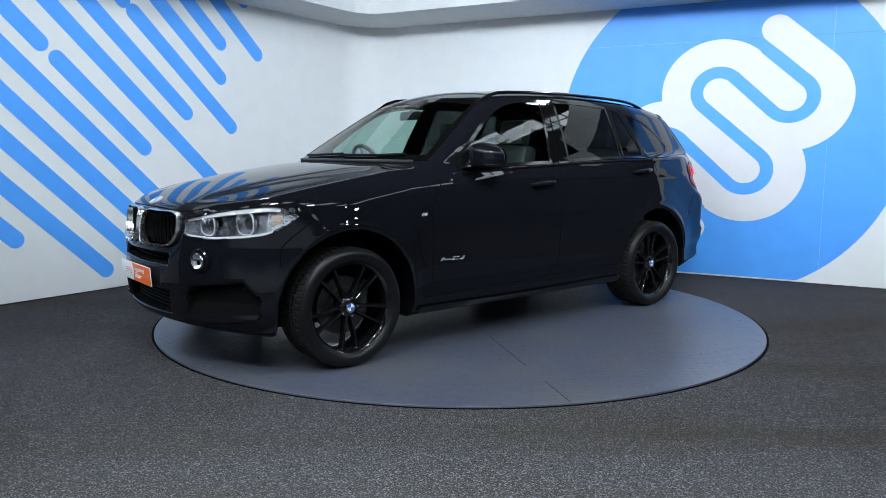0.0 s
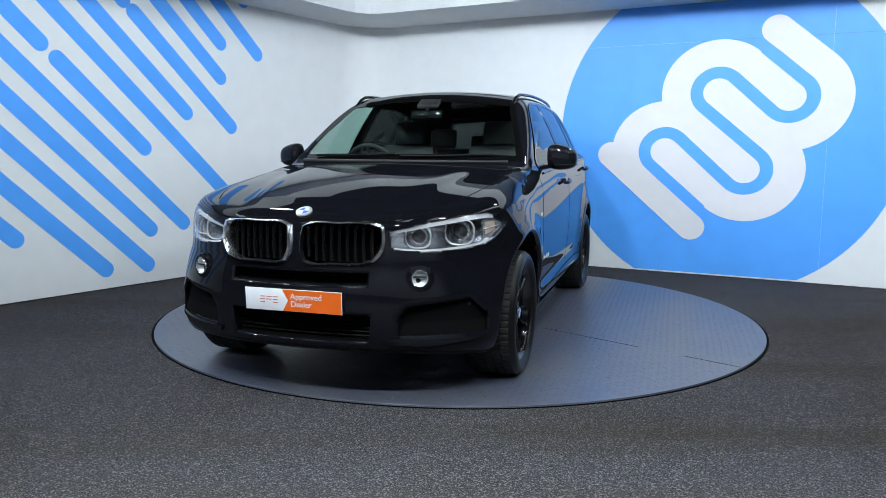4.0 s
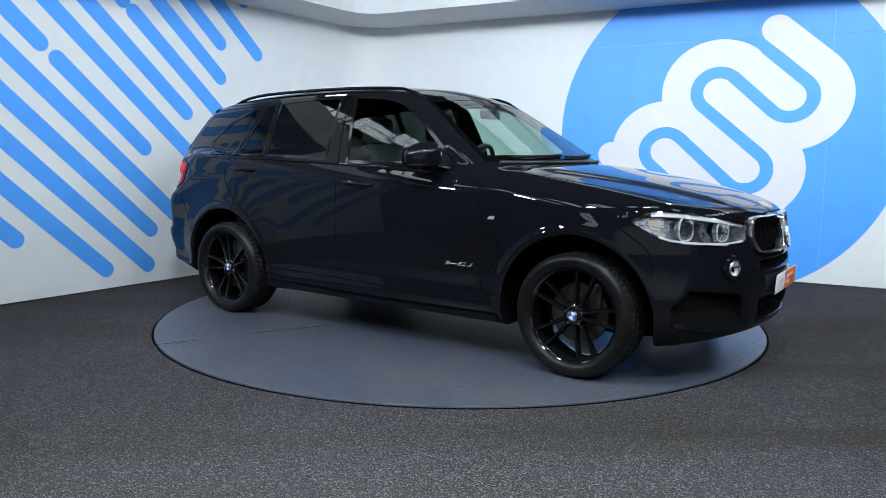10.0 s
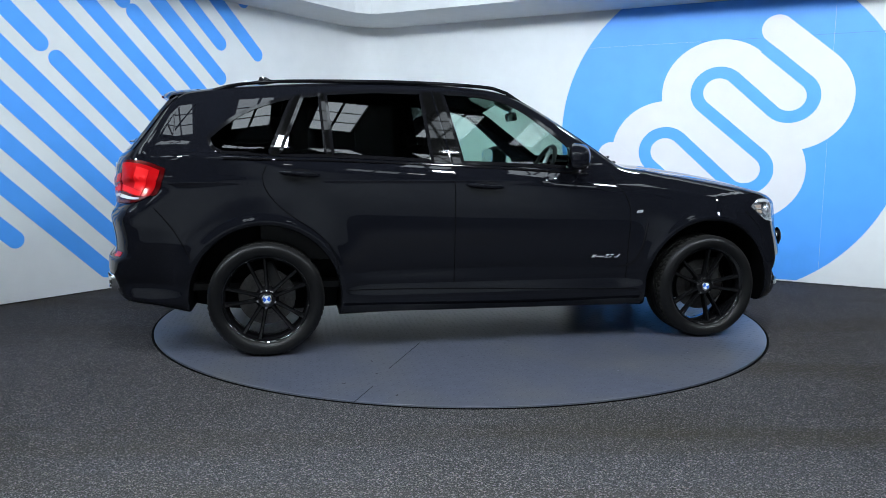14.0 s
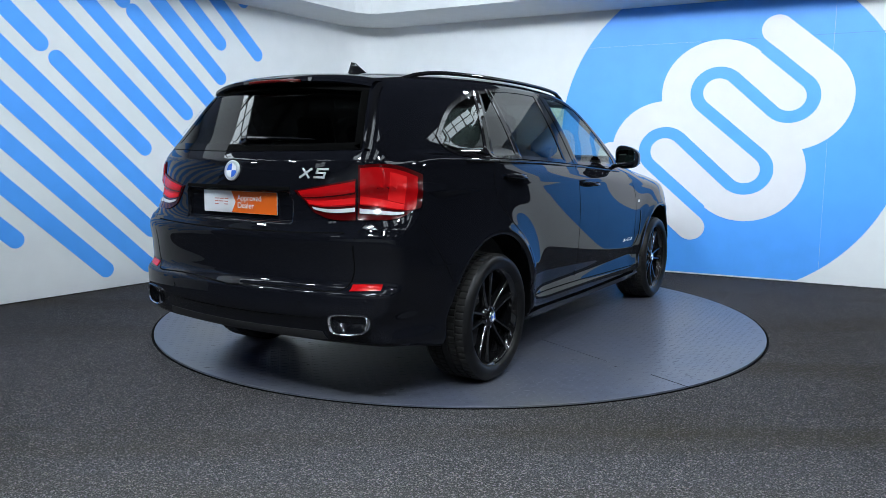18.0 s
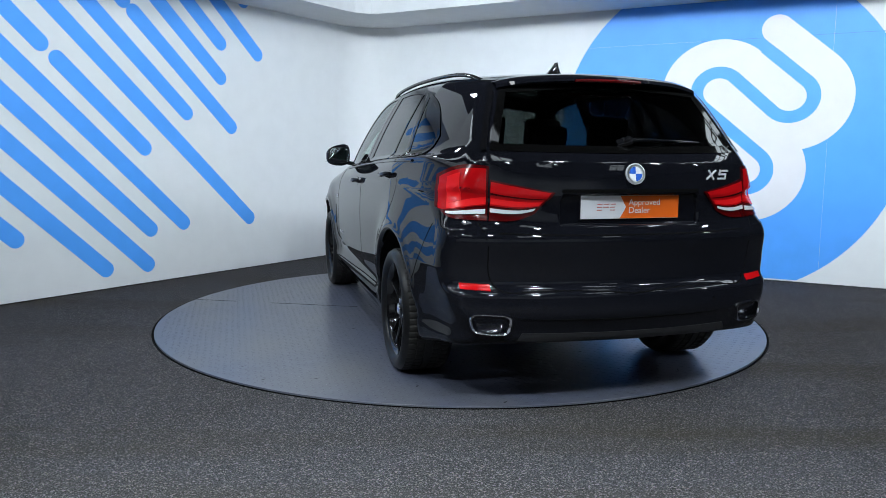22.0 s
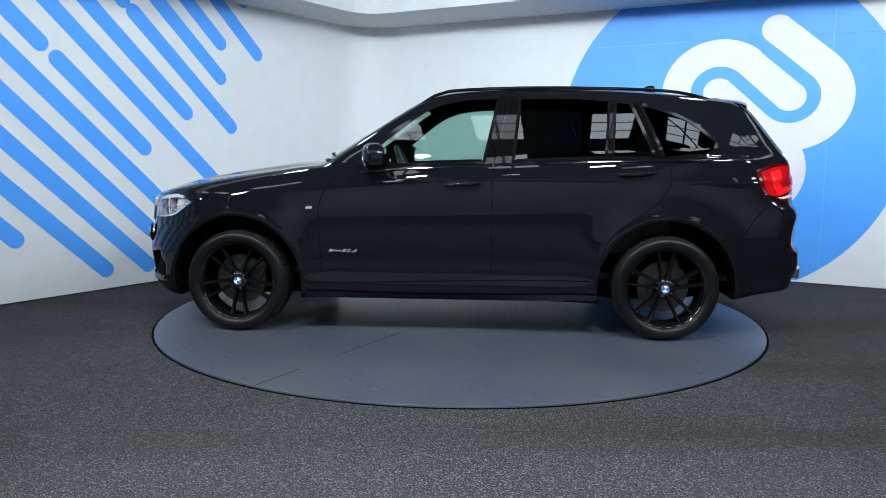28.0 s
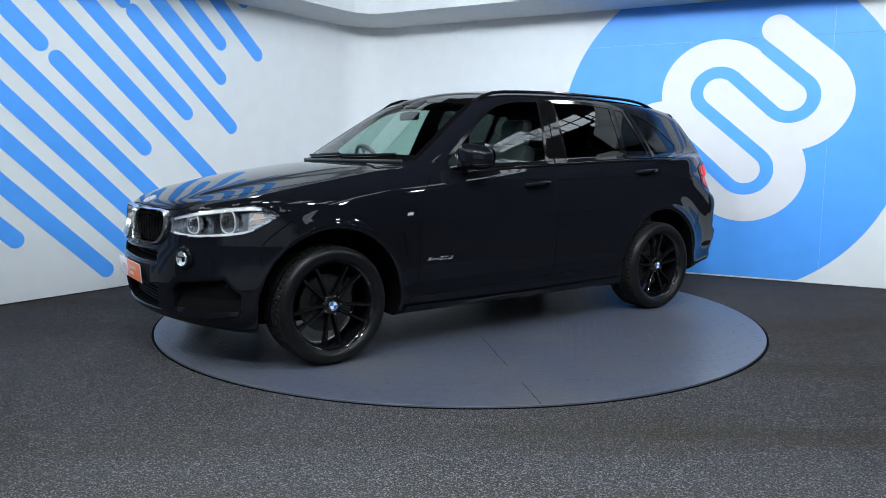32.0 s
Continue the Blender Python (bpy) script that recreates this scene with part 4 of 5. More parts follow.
# -- wheels
def build_wheel():
    w = new("wheel")
    w.parent = car
    wd = 0.132
    prof = [(0.262, -wd + 0.018), (0.268, -wd + 0.006), (0.288, -wd - 0.008), (0.312, -wd - 0.013), (0.333, -wd - 0.003), (0.346, -wd + 0.018)]
    tread = []
    for k, c in enumerate((-0.09, -0.045, 0.0, 0.045, 0.09)):
        tread += [(TYRE_R - 0.001 * abs(c) / 0.09 - 0.001, c - 0.018), (TYRE_R - 0.001 * abs(c) / 0.09 - 0.001, c + 0.018)]
        if k < 4:
            tread += [(TYRE_R - 0.009, c + 0.0195), (TYRE_R - 0.009, c + 0.0255)]
    side_prof = prof
    prof = prof + tread + [(r, -a) for r, a in reversed(prof)]
    n = 300

    def ring_mesh(pr, cut):
        bm = bmesh.new()
        rings = []
        for i, (r, a) in enumerate(pr):
            row = []
            for k in range(n):
                t = 2 * math.pi * k / n
                rib = int((a + 0.2) / 0.045)
                rr_ = r - 0.006 if cut and (k + 2 * rib) % 5 == 0 and abs(a) > 0.02 else r
                row.append(bm.verts.new((rr_ * math.cos(t), a, rr_ * math.sin(t))))
            rings.append(row)
        for p, q in zip(rings, rings[1:]):
            for k in range(n):
                bm.faces.new((p[k], p[(k + 1) % n], q[(k + 1) % n], q[k]))
        bmesh.ops.recalc_face_normals(bm, faces=bm.faces)
        return bm

    part("tyre", ring_mesh(prof[:len(side_prof)], False), RUBBER, w, "black tyre sidewall")
    part("tyre", ring_mesh(prof[-len(side_prof):], False), RUBBER, w, "black tyre sidewall")
    part("tread", ring_mesh(prof[len(side_prof) - 1:len(prof) - len(side_prof) + 1], True), TREAD, w, "dusty grooved tyre tread")
    # outer side of the wheel points to +y
    part("rim", lathe([(0.262, -0.11), (0.25, -0.09), (0.24, -0.02), (0.236, 0.05), (0.245, 0.09), (0.25, 0.108), (0.262, 0.117), (0.269, 0.123), (0.272, 0.12), (0.270, 0.108)], 96), RIM, w, "gloss black alloy rim")
    part("hub", lathe([(0.0, 0.098), (0.034, 0.098), (0.05, 0.094), (0.062, 0.082), (0.072, 0.06), (0.072, 0.02)], 40), RIM, w)
    for k in range(5):
        for sgn in (-1, 1):
            bm = bmesh.new()
            rows = []
            for j in range(11):
                t = j / 10
                r = 0.045 + t * 0.212
                off = sgn * (0.012 + 0.041 * t**0.9)
                half = 0.0125 - 0.003 * math.sin(math.pi * t) + 0.005 * max(0, t - 0.75) * 4 * 0.4
                front = 0.088 - 0.006 * math.sin(math.pi * t) + 0.016 * t
                back = 0.045 + 0.02 * t
                rows.append([(r, back, off - half * 1.25), (r, front - 0.006, off - half), (r, front, off - half * 0.55), (r, front, off + half * 0.55), (r, front - 0.006, off + half), (r, back, off + half * 1.25)])
            grid_mesh(bm, rows)
            bmesh.ops.recalc_face_normals(bm, faces=bm.faces)
            bmesh.ops.transform(bm, matrix=pose(0, 0, 0, 0, 90 + 72 * k, 0), verts=bm.verts)
            part("spoke", bm, RIM, w)
    part("brake_disc", lathe([(0.07, 0.02), (0.105, 0.02), (0.11, 0.012), (0.172, 0.012), (0.174, -0.012), (0.11, -0.012)], 60), DISC, w, "grey steel brake disc")
    part("caliper", box((-0.13, 0.0, 0.06), (0.07, 0.06, 0.16), pose(0, 0, 0, 0, -25, 0), 0.012), material("caliper_grey", (0.03, 0.03, 0.03), 0.5, 0.3), w)
    # centre cap: a blue and white quartered roundel
    part("centre_cap", lathe([(0.0, 0.1045), (0.022, 0.1045), (0.0245, 0.1055), (0.031, 0.1035), (0.0335, 0.099)], 32), CHROME, w)
    roundel(w, 0.022, Matrix.Translation((0, 0.105, 0)) @ pose(0, 0, 0, 0, 0, 180))
    for k in range(5):
        a = radians(72 * k + 36)
        part("wheel_bolt", lathe([(0.0, 0.006), (0.009, 0.006), (0.011, 0.0)], 8, Matrix.Translation((0.052 * math.cos(a), 0.086, 0.052 * math.sin(a)))), CHROME, w)
    return w


def roundel(parent, r, m, ring=True):
    """Round badge of four blue and white quarters, facing -y before m."""
    for k in range(4):
        bm = bmesh.new()
        arc = [(0, 0)] + [(r * math.cos(t), r * math.sin(t)) for t in np.linspace(k * math.pi / 2, (k + 1) * math.pi / 2, 9)]
        bm.faces.new([bm.verts.new((a, -0.0006, b)) for a, b in arc])
        bmesh.ops.transform(bm, matrix=m, verts=bm.verts)
        part("badge_quarter", bm, BLUE_ENAMEL if k % 2 == 1 else WHITE_ENAMEL, parent, "blue enamel" if k % 2 == 1 else "white enamel", False)


w0 = build_wheel()
WHEEL_Y = 0.835
w0.matrix_basis = Matrix.Translation((HUB_X, WHEEL_Y, HUB_Z))
copy_thing(w0, Matrix.Translation((-HUB_X, WHEEL_Y - 0.005, HUB_Z)) @ pose(0, 0, 0, 0, 36, 0))
copy_thing(w0, Matrix.Translation((HUB_X, -WHEEL_Y, HUB_Z)) @ pose(0, 0, 0, 0, 20, 180))
copy_thing(w0, Matrix.Translation((-HUB_X, -WHEEL_Y - 0.005, HUB_Z)) @ pose(0, 0, 0, 0, 50, 180))


# -- lamps
def corner_grid(g_, s, end):
    return on_corner(g_.reshape(-1, 2), s, end)


def sub(g_, u0, u1, v0, v1, nu=18, nv=5):
    """A stretch of a grid of places, by shares of its width and height."""
    H, W = g_.shape[:2]
    us, vs = np.linspace(u0, u1, nu) * (W - 1), np.linspace(v0, v1, nv) * (H - 1)
    out = np.empty((nv, nu, 2))
    for a, v in enumerate(vs):
        for b, u in enumerate(us):
            i, j = min(int(v), H - 2), min(int(u), W - 2)
            fv, fu = v - i, u - j
            out[a, b] = (1 - fv) * ((1 - fu) * g_[i, j] + fu * g_[i, j + 1]) + fv * ((1 - fu) * g_[i + 1, j] + fu * g_[i + 1, j + 1])
    return out


for s in (1, -1):
    lamp = new("headlamp")
    lamp.parent = car
    tagged(lamp, "clear headlamp with two round projectors and silver brow")
    P = corner_grid(HEAD, s, 1)
    N = body_normal(P)
    back = np.array([0.8, 0.35 * s, 0.0])
    lay("housing", P - back * 0.10, *HEAD.shape[:2], LAMP_DARK, 0.0, 0, lamp, "", N)
    cov = lay("cover", P, *HEAD.shape[:2], CLEAR, 0.002, 0, lamp, "clear plastic cover", N)
    cov.visible_shadow = False
    o = outline(HEAD)
    Po = on_corner(o, s, 1)
    No = body_normal(Po)
    bm = bmesh.new()
    grid_mesh(bm, [np.r_[a, a[:1]] for a in (Po + No * 0.002, Po - back * 0.11)])
    part("bezel", bm, LAMP_SILVER, lamp)
    for nm, u0, u1, v0, v1, mat, dep in (("brow", 0.03, 0.84, 0.84, 0.985, WHITE_LENS, 0.008), ("lower_strip", 0.02, 0.80, 0.03, 0.10, WHITE_LENS, 0.010), ("side_reflector", 0.74, 0.985, 0.10, 0.82, LAMP_SILVER, 0.022), ("turn_lamp", 0.77, 0.87, 0.52, 0.70, AMBER, 0.016), ("turn_lamp", 0.77, 0.87, 0.28, 0.42, AMBER, 0.016), ("reflector_rib", 0.75, 0.97, 0.46, 0.50, WHITE_LENS, 0.013)):
        g_ = sub(HEAD, u0, u1, v0, v1)
        Pp = corner_grid(g_, s, 1)
        lay(nm, Pp, *g_.shape[:2], mat, -dep, 0.012, lamp, "", None)
    for a, zz, r, back_off in ((17.0, 0.834, 0.059, 0.050), (33.0, 0.851, 0.069, 0.066)):
        c = on_corner([(a, zz)], s, 1)
        way = Vector((0.975, 0.22 * s, 0.0)).normalized()
        ctr = Vector(c[0]) - way * back_off
        m = Matrix.Translation(ctr) @ way.to_track_quat("Y", "Z").to_matrix().to_4x4()
        loop = []
        for t in np.linspace(0, 2 * math.pi, 41)[:-1]:
            cx, cz = math.copysign(abs(math.cos(t)) ** 0.8, math.cos(t)), math.copysign(abs(math.sin(t)) ** 0.72, math.sin(t))
            loop.append(m @ Vector((r * cx * 1.04, 0.012, r * 0.93 * cz)))
        part("light_ring", tube(loop, 0.0046, True, 8), LIGHT_RING, lamp, "pale light ring")
        part("projector_bowl", lathe([(r * 0.98, 0.012), (r * 0.9, -0.012), (r * 0.7, -0.03), (r * 0.5, -0.03)], 32, m), LAMP_SILVER, lamp)
        part("projector_lens", lathe([(0.0, 0.006), (r * 0.3, 0.001), (r * 0.5, -0.012), (r * 0.56, -0.024)], 28, m), GREY_BAND, lamp, "dark glass projector lens")
    # fog lamp
    fog = new("fog_lamp")
    fog.parent = car
    c = Vector(on_end([(0.60 * s, 0.645)], 1)[0])
    m = Matrix.Translation(c + Vector((0.014, 0.005 * s, 0))) @ Vector((0.93, 0.36 * s, 0)).to_track_quat("Y", "Z").to_matrix().to_4x4()
    part("fog_ring", lathe([(0.043, -0.03), (0.045, 0.004), (0.041, 0.010), (0.0385, 0.008), (0.037, -0.01)], 32, m), MATT_CHROME, fog, "chrome ring")
    part("fog_reflector", lathe([(0.039, 0.0), (0.03, -0.008), (0.012, -0.014), (0.0, -0.014)], 28, m), FOG_BOWL, fog)
    part("fog_shade", box((0, 0.0, 0.006), (0.066, 0.006, 0.010), None, 0.002), GREY_BAND, fog).matrix_basis = m
    lens = part("fog_lens", lathe([(0.0, 0.012), (0.02, 0.010), (0.037, 0.004)], 28, m), CLEAR, fog)
    lens.visible_shadow = False
    part("fog_pocket", lathe([(0.046, 0.002), (0.062, 0.0), (0.070, -0.012)], 32, m), PAINT, fog)
    # the blade under the side intake
    gb = coons([(0.47 * s, 0.318), (0.68 * s, 0.312), (0.87 * s, 0.338)], [(0.455 * s, 0.345), (0.68 * s, 0.35), (0.875 * s, 0.362)], [(0.47 * s, 0.318), (0.455 * s, 0.345)], [(0.87 * s, 0.338), (0.875 * s, 0.362)], 18, 5)
    lay("bumper_blade", on_end(gb.reshape(-1, 2), 1), *gb.shape[:2], PAINT, 0.012, 0.014, None, "gloss black lower blade")
    # tail lamp
    tail = new("tail_lamp")
    tail.parent = car
    tagged(tail, "red wrap-round tail lamp with white strip")
    for nm, g_ in (("tailgate_lens", TAIL_IN), ("body_lens", TAIL_OUT)):
        P = corner_grid(g_, s, -1)
        lay(nm, P, *g_.shape[:2], DARK_RED, 0.006, 0.012, tail)
    for nm, g_, u0, u1, v0, v1, mat, lf in (("red_panel", TAIL_IN, 0.05, 0.985, 0.36, 0.95, RED_LENS, 0.0095), ("light_bar", TAIL_IN, 0.08, 0.98, 0.40, 0.56, RED_BAR, 0.0125), ("lens_line", TAIL_IN, 0.06, 0.98, 0.66, 0.70, DARK_RED, 0.0125), ("white_strip", TAIL_IN, 0.10, 0.985, 0.20, 0.30, WHITE_LENS, 0.0125),
                                              ("red_panel", TAIL_OUT, 0.03, 0.90, 0.28, 0.95, RED_LENS, 0.0095), ("light_bar", TAIL_OUT, 0.03, 0.70, 0.30, 0.45, RED_BAR, 0.0125), ("light_bar", TAIL_OUT, 0.44, 0.70, 0.46, 0.90, RED_BAR, 0.0125), ("white_strip", TAIL_OUT, 0.03, 0.72, 0.12, 0.21, WHITE_LENS, 0.0125)):
        gg = sub(g_, u0, u1, v0, v1, 40, 18)
        lay(nm, corner_grid(gg, s, -1), *gg.shape[:2], mat, lf, 0.004, tail)
    gg = coons([(0.69 * s, 0.604), (0.82 * s, 0.610)], [(0.69 * s, 0.634), (0.82 * s, 0.638)], [(0.69 * s, 0.604), (0.69 * s, 0.634)], [(0.82 * s, 0.61), (0.82 * s, 0.638)], 10, 4)
    lay("rear_reflector", on_end(gg.reshape(-1, 2), -1), 4, 10, RED_LENS, 0.003, 0.006, None, "red bumper reflector")
    # exhaust tip: a chromed slanted box of rounded section
    bm = bmesh.new()
    rows = []
    for dx, k in ((0.02, 1.02), (-0.016, 1.06), (-0.026, 1.03), (-0.022, 0.93), (0.09, 0.90)):
        tt = np.linspace(0, 2 * math.pi, 33)[:-1]
        cx, cz = np.sign(np.cos(tt)) * np.abs(np.cos(tt)) ** 0.5, np.sign(np.sin(tt)) * np.abs(np.sin(tt)) ** 0.5
        yv = 0.695 + 0.086 * k * cx + 0.008 * cz * np.sign(cx)
        xs_ = on_end(np.stack([s * np.minimum(yv, 0.775), np.full(32, 0.455)], -1), -1)[:, 0]
        ring = [(a + dx, s * b, 0.450 + 0.046 * k * c + 0.003 * d) for a, b, c, d in zip(xs_, yv, cz, cx)]
        rows.append(ring + ring[:1])
    grid_mesh(bm, rows)
    tip = part("exhaust_tip", bm, CHROME, car, "polished rectangular exhaust tip")
    bm = bmesh.new()
    grid_mesh(bm, [[(-2.345 + 0.025 * cy, s * (0.695 + 0.078 * cy), 0.45 + 0.042 * cz) for cy in (-1, 1)] for cz in (-1, 1)])
    part("exhaust_bore", bm, DARK, tip)

# -- kidney grille
for s in (1, -1):
    grille = new("grille")
    grille.parent = car
    tagged(grille, "kidney grille with chrome frame and black upright bars")
    g_ = KIDNEY * np.array([s, 1])
    o = outline(g_)
    P0 = on_end(o, 1)
    # the frame stays on the bumper face round the opening
    N0 = np.tile(np.array([[0.93, 0.3 * s, 0.1]]) / np.linalg.norm([0.93, 0.3, 0.1]), (len(o), 1))
    d = (shrink(o, 0.02) - o) * (0.42 + 0.45 * np.clip((np.abs(o[:, :1]) - 0.36) / 0.04, 0, 1))
    prof = ((-1.0, -0.014), (-0.9, 0.018), (-0.1, 0.028), (0.35, 0.02), (0.5, -0.03))
    bm = bmesh.new()
    ring = []
    for k_in, lift in prof:
        Pk = P0 + N0 * lift
        Pk = Pk + np.c_[np.zeros(len(o)), d * k_in]
        ring.append(np.r_[Pk, Pk[:1]])
    grid_mesh(bm, ring)
    bmesh.ops.recalc_face_normals(bm, faces=bm.faces)
    part("grille_frame", bm, MATT_CHROME, grille, "chrome surround")
    gi = coons([(0.04, 0.705), (0.2, 0.7), (0.37, 0.715)], [(0.02, 0.895), (0.2, 0.905), (0.41, 0.895)], [(0.04, 0.705), (0.02, 0.895)], [(0.37, 0.715), (0.41, 0.895)], 6, 4)
    bm = bmesh.new()
    grid_mesh(bm, [[(2.20 - 0.12 * p[0], p[0] * s, p[1]) for p in row] for row in gi])
    part("grille_backing", bm, DARK, grille)
    for k in range(9):
        yy = 0.058 + 0.039 * k
        z0, z1 = 0.716 + (0.02 if k in (0, 8) else 0), 0.886
        xx = float(front_z(np.array(0.8))) - 0.36 * yy**2 - 0.3 * yy**6 - 0.006
        bar_ = tube([(xx - 0.014, s * yy, z0), (xx - 0.010, s * yy, (z0 + z1) / 2), (xx - 0.014, s * yy, z1 - 0.012), (xx - 0.03, s * yy, z1)], 0.0085, False, 8)
        part("grille_bar", bar_, BAR, grille)
# mesh bars in the intakes
intake = new("lower_intake_grille")
intake.parent = car
for zz in np.linspace(0.345, 0.445, 6):
    part("intake_slat", tube([(2.262 - 0.16 * v * v, v, zz) for v in np.linspace(-0.39, 0.39, 9)], 0.005, False, 6), BAR, intake)
slot = new("upper_intake_grille")
slot.parent = car
for zz in (0.622, 0.642):
    part("intake_slat", tube([(2.275 - 0.2 * v * v, v, zz) for v in np.linspace(-0.36, 0.36, 9)], 0.004, False, 6), BAR, slot)


# -- plates and badges; they are built facing -y and then turned
def show_plate(m, name):
    pl = new(name)
    pl.parent = car
    pl.matrix_basis = m
    tagged(pl, "white and orange dealer plate lettered Approved Dealer")
    bm = box((0, 0.003, 0), (0.52, 0.005, 0.111), None, 0.002)
    part("plate_board", bm, PLATE_WHITE, pl, "white plate")
    bm = flat([[(-0.055, -0.0535), (0.258, -0.0535), (0.258, 0.0535), (-0.055, 0.0535), (-0.025, 0.0)]], 0.001)
    part("orange_field", bm, PLATE_ORANGE, pl, "orange field with an arrow notch", False)
    for text, x0, z0 in (("Approved", -0.012, 0.021), ("Dealer", -0.012, -0.017)):
        me = letters(text, 0.042, 0.0004)
        me.transform(Matrix.Translation((x0, -0.0022, z0)))
        part_mesh("lettering", me, PLATE_WHITE, pl, "white lettering", False)
    # the maker's mark, as plain bars
    for x0, w_ in ((-0.165, 0.026), (-0.13, 0.028), (-0.095, 0.026)):
        for zz in (-0.014, 0.0, 0.014):
            if w_ == 0.028 and zz == -0.014:
                continue
            part("mark_bar", box((x0 + (0.003 if zz > 0 else 0), -0.0004, zz), (w_, 0.001, 0.004)), PLATE_RED, pl, "", False)
    return pl


FACE_F, FACE_R = pose(0, 0, 0, 0, 0, 90), pose(0, 0, 0, 0, 0, -90)
show_plate(Matrix.Translation((2.377, 0.003, 0.524)) @ FACE_F @ pose(0, 0, 0, 4, 0, 0), "front_plate")
show_plate(Matrix.Translation((-2.408, -0.003, 0.990)) @ FACE_R @ pose(0, 0, 0, 0, 0, 0), "rear_plate")


def badge(m, r):
    b = new("round_badge")
    b.parent = car
    b.matrix_basis = m
    tagged(b, "round chrome-edged badge with blue and white quarters")
    turn_ = pose(0, 0, 0, 180, 0, 0)
    part("badge_ring", lathe([(r * 0.68, 0.003), (r * 0.72, 0.0045), (r * 0.92, 0.0045), (r, 0.003), (r, -0.006)], 40, turn_), BRIGHT_MARK, b, "pale ring")
    part("badge_band", lathe([(r * 0.74, 0.005), (r * 0.9, 0.005)], 40, turn_), SATIN, b)
    roundel(b, r * 0.68, Matrix.Translation((0, -0.003, 0)))
    return b


badge(Matrix.Translation((float(on_end([(0, 0.946)], 1)[0, 0]) + 0.006, 0, 0.950)) @ FACE_F @ pose(0, 0, 0, -63, 0, 0), 0.041)
badge(Matrix.Translation((float(on_end([(0, 1.148)], -1)[0, 0]) - 0.006, 0, 1.148)) @ FACE_R @ pose(0, 0, 0, -10, 0, 0), 0.05)


def strokes(name, segs, width, mat, m, label, slant=0.0):
    """A mark of short straight strokes in the x-z plane, facing -y."""
    b = new(name)
    b.parent = car
    b.matrix_basis = m
    tagged(b, label)
    for x0, z0, x1, z1 in segs:
        L = math.hypot(x1 - x0, z1 - z0)
        a = math.degrees(math.atan2(z1 - z0, x1 - x0))
        part("stroke", box((0, 0, 0), (L + width, 0.005, width), None, 0.001), mat, b, "", False).matrix_basis = Matrix.Translation(((x0 + x1) / 2, 0, (z0 + z1) / 2)) @ pose(0, 0, 0, 0, -a, 0)
    return b


# model mark on the tailgate, as plain slanted strokes
c = on_end([(-0.487, 1.142)], -1)[0]
strokes("model_mark", ((-0.0739, -0.0193, -0.0151, 0.0193), (-0.0588, 0.0193, -0.0302, -0.0193), (0.0185, 0.0193, 0.0689, 0.0193), (0.0185, 0.0193, 0.0118, 0.0017), (0.0118, 0.0017, 0.0554, 0.0017), (0.0554, 0.0017, 0.0487, -0.0193), (0.0017, -0.0193, 0.0487, -0.0193)), 0.0095, BRIGHT_MARK,
        Matrix.Translation((c[0] - 0.005, c[1], c[2])) @ FACE_R @ pose(0, 0, 0, -6, 0, 13), "chrome model mark of slanted strokes")
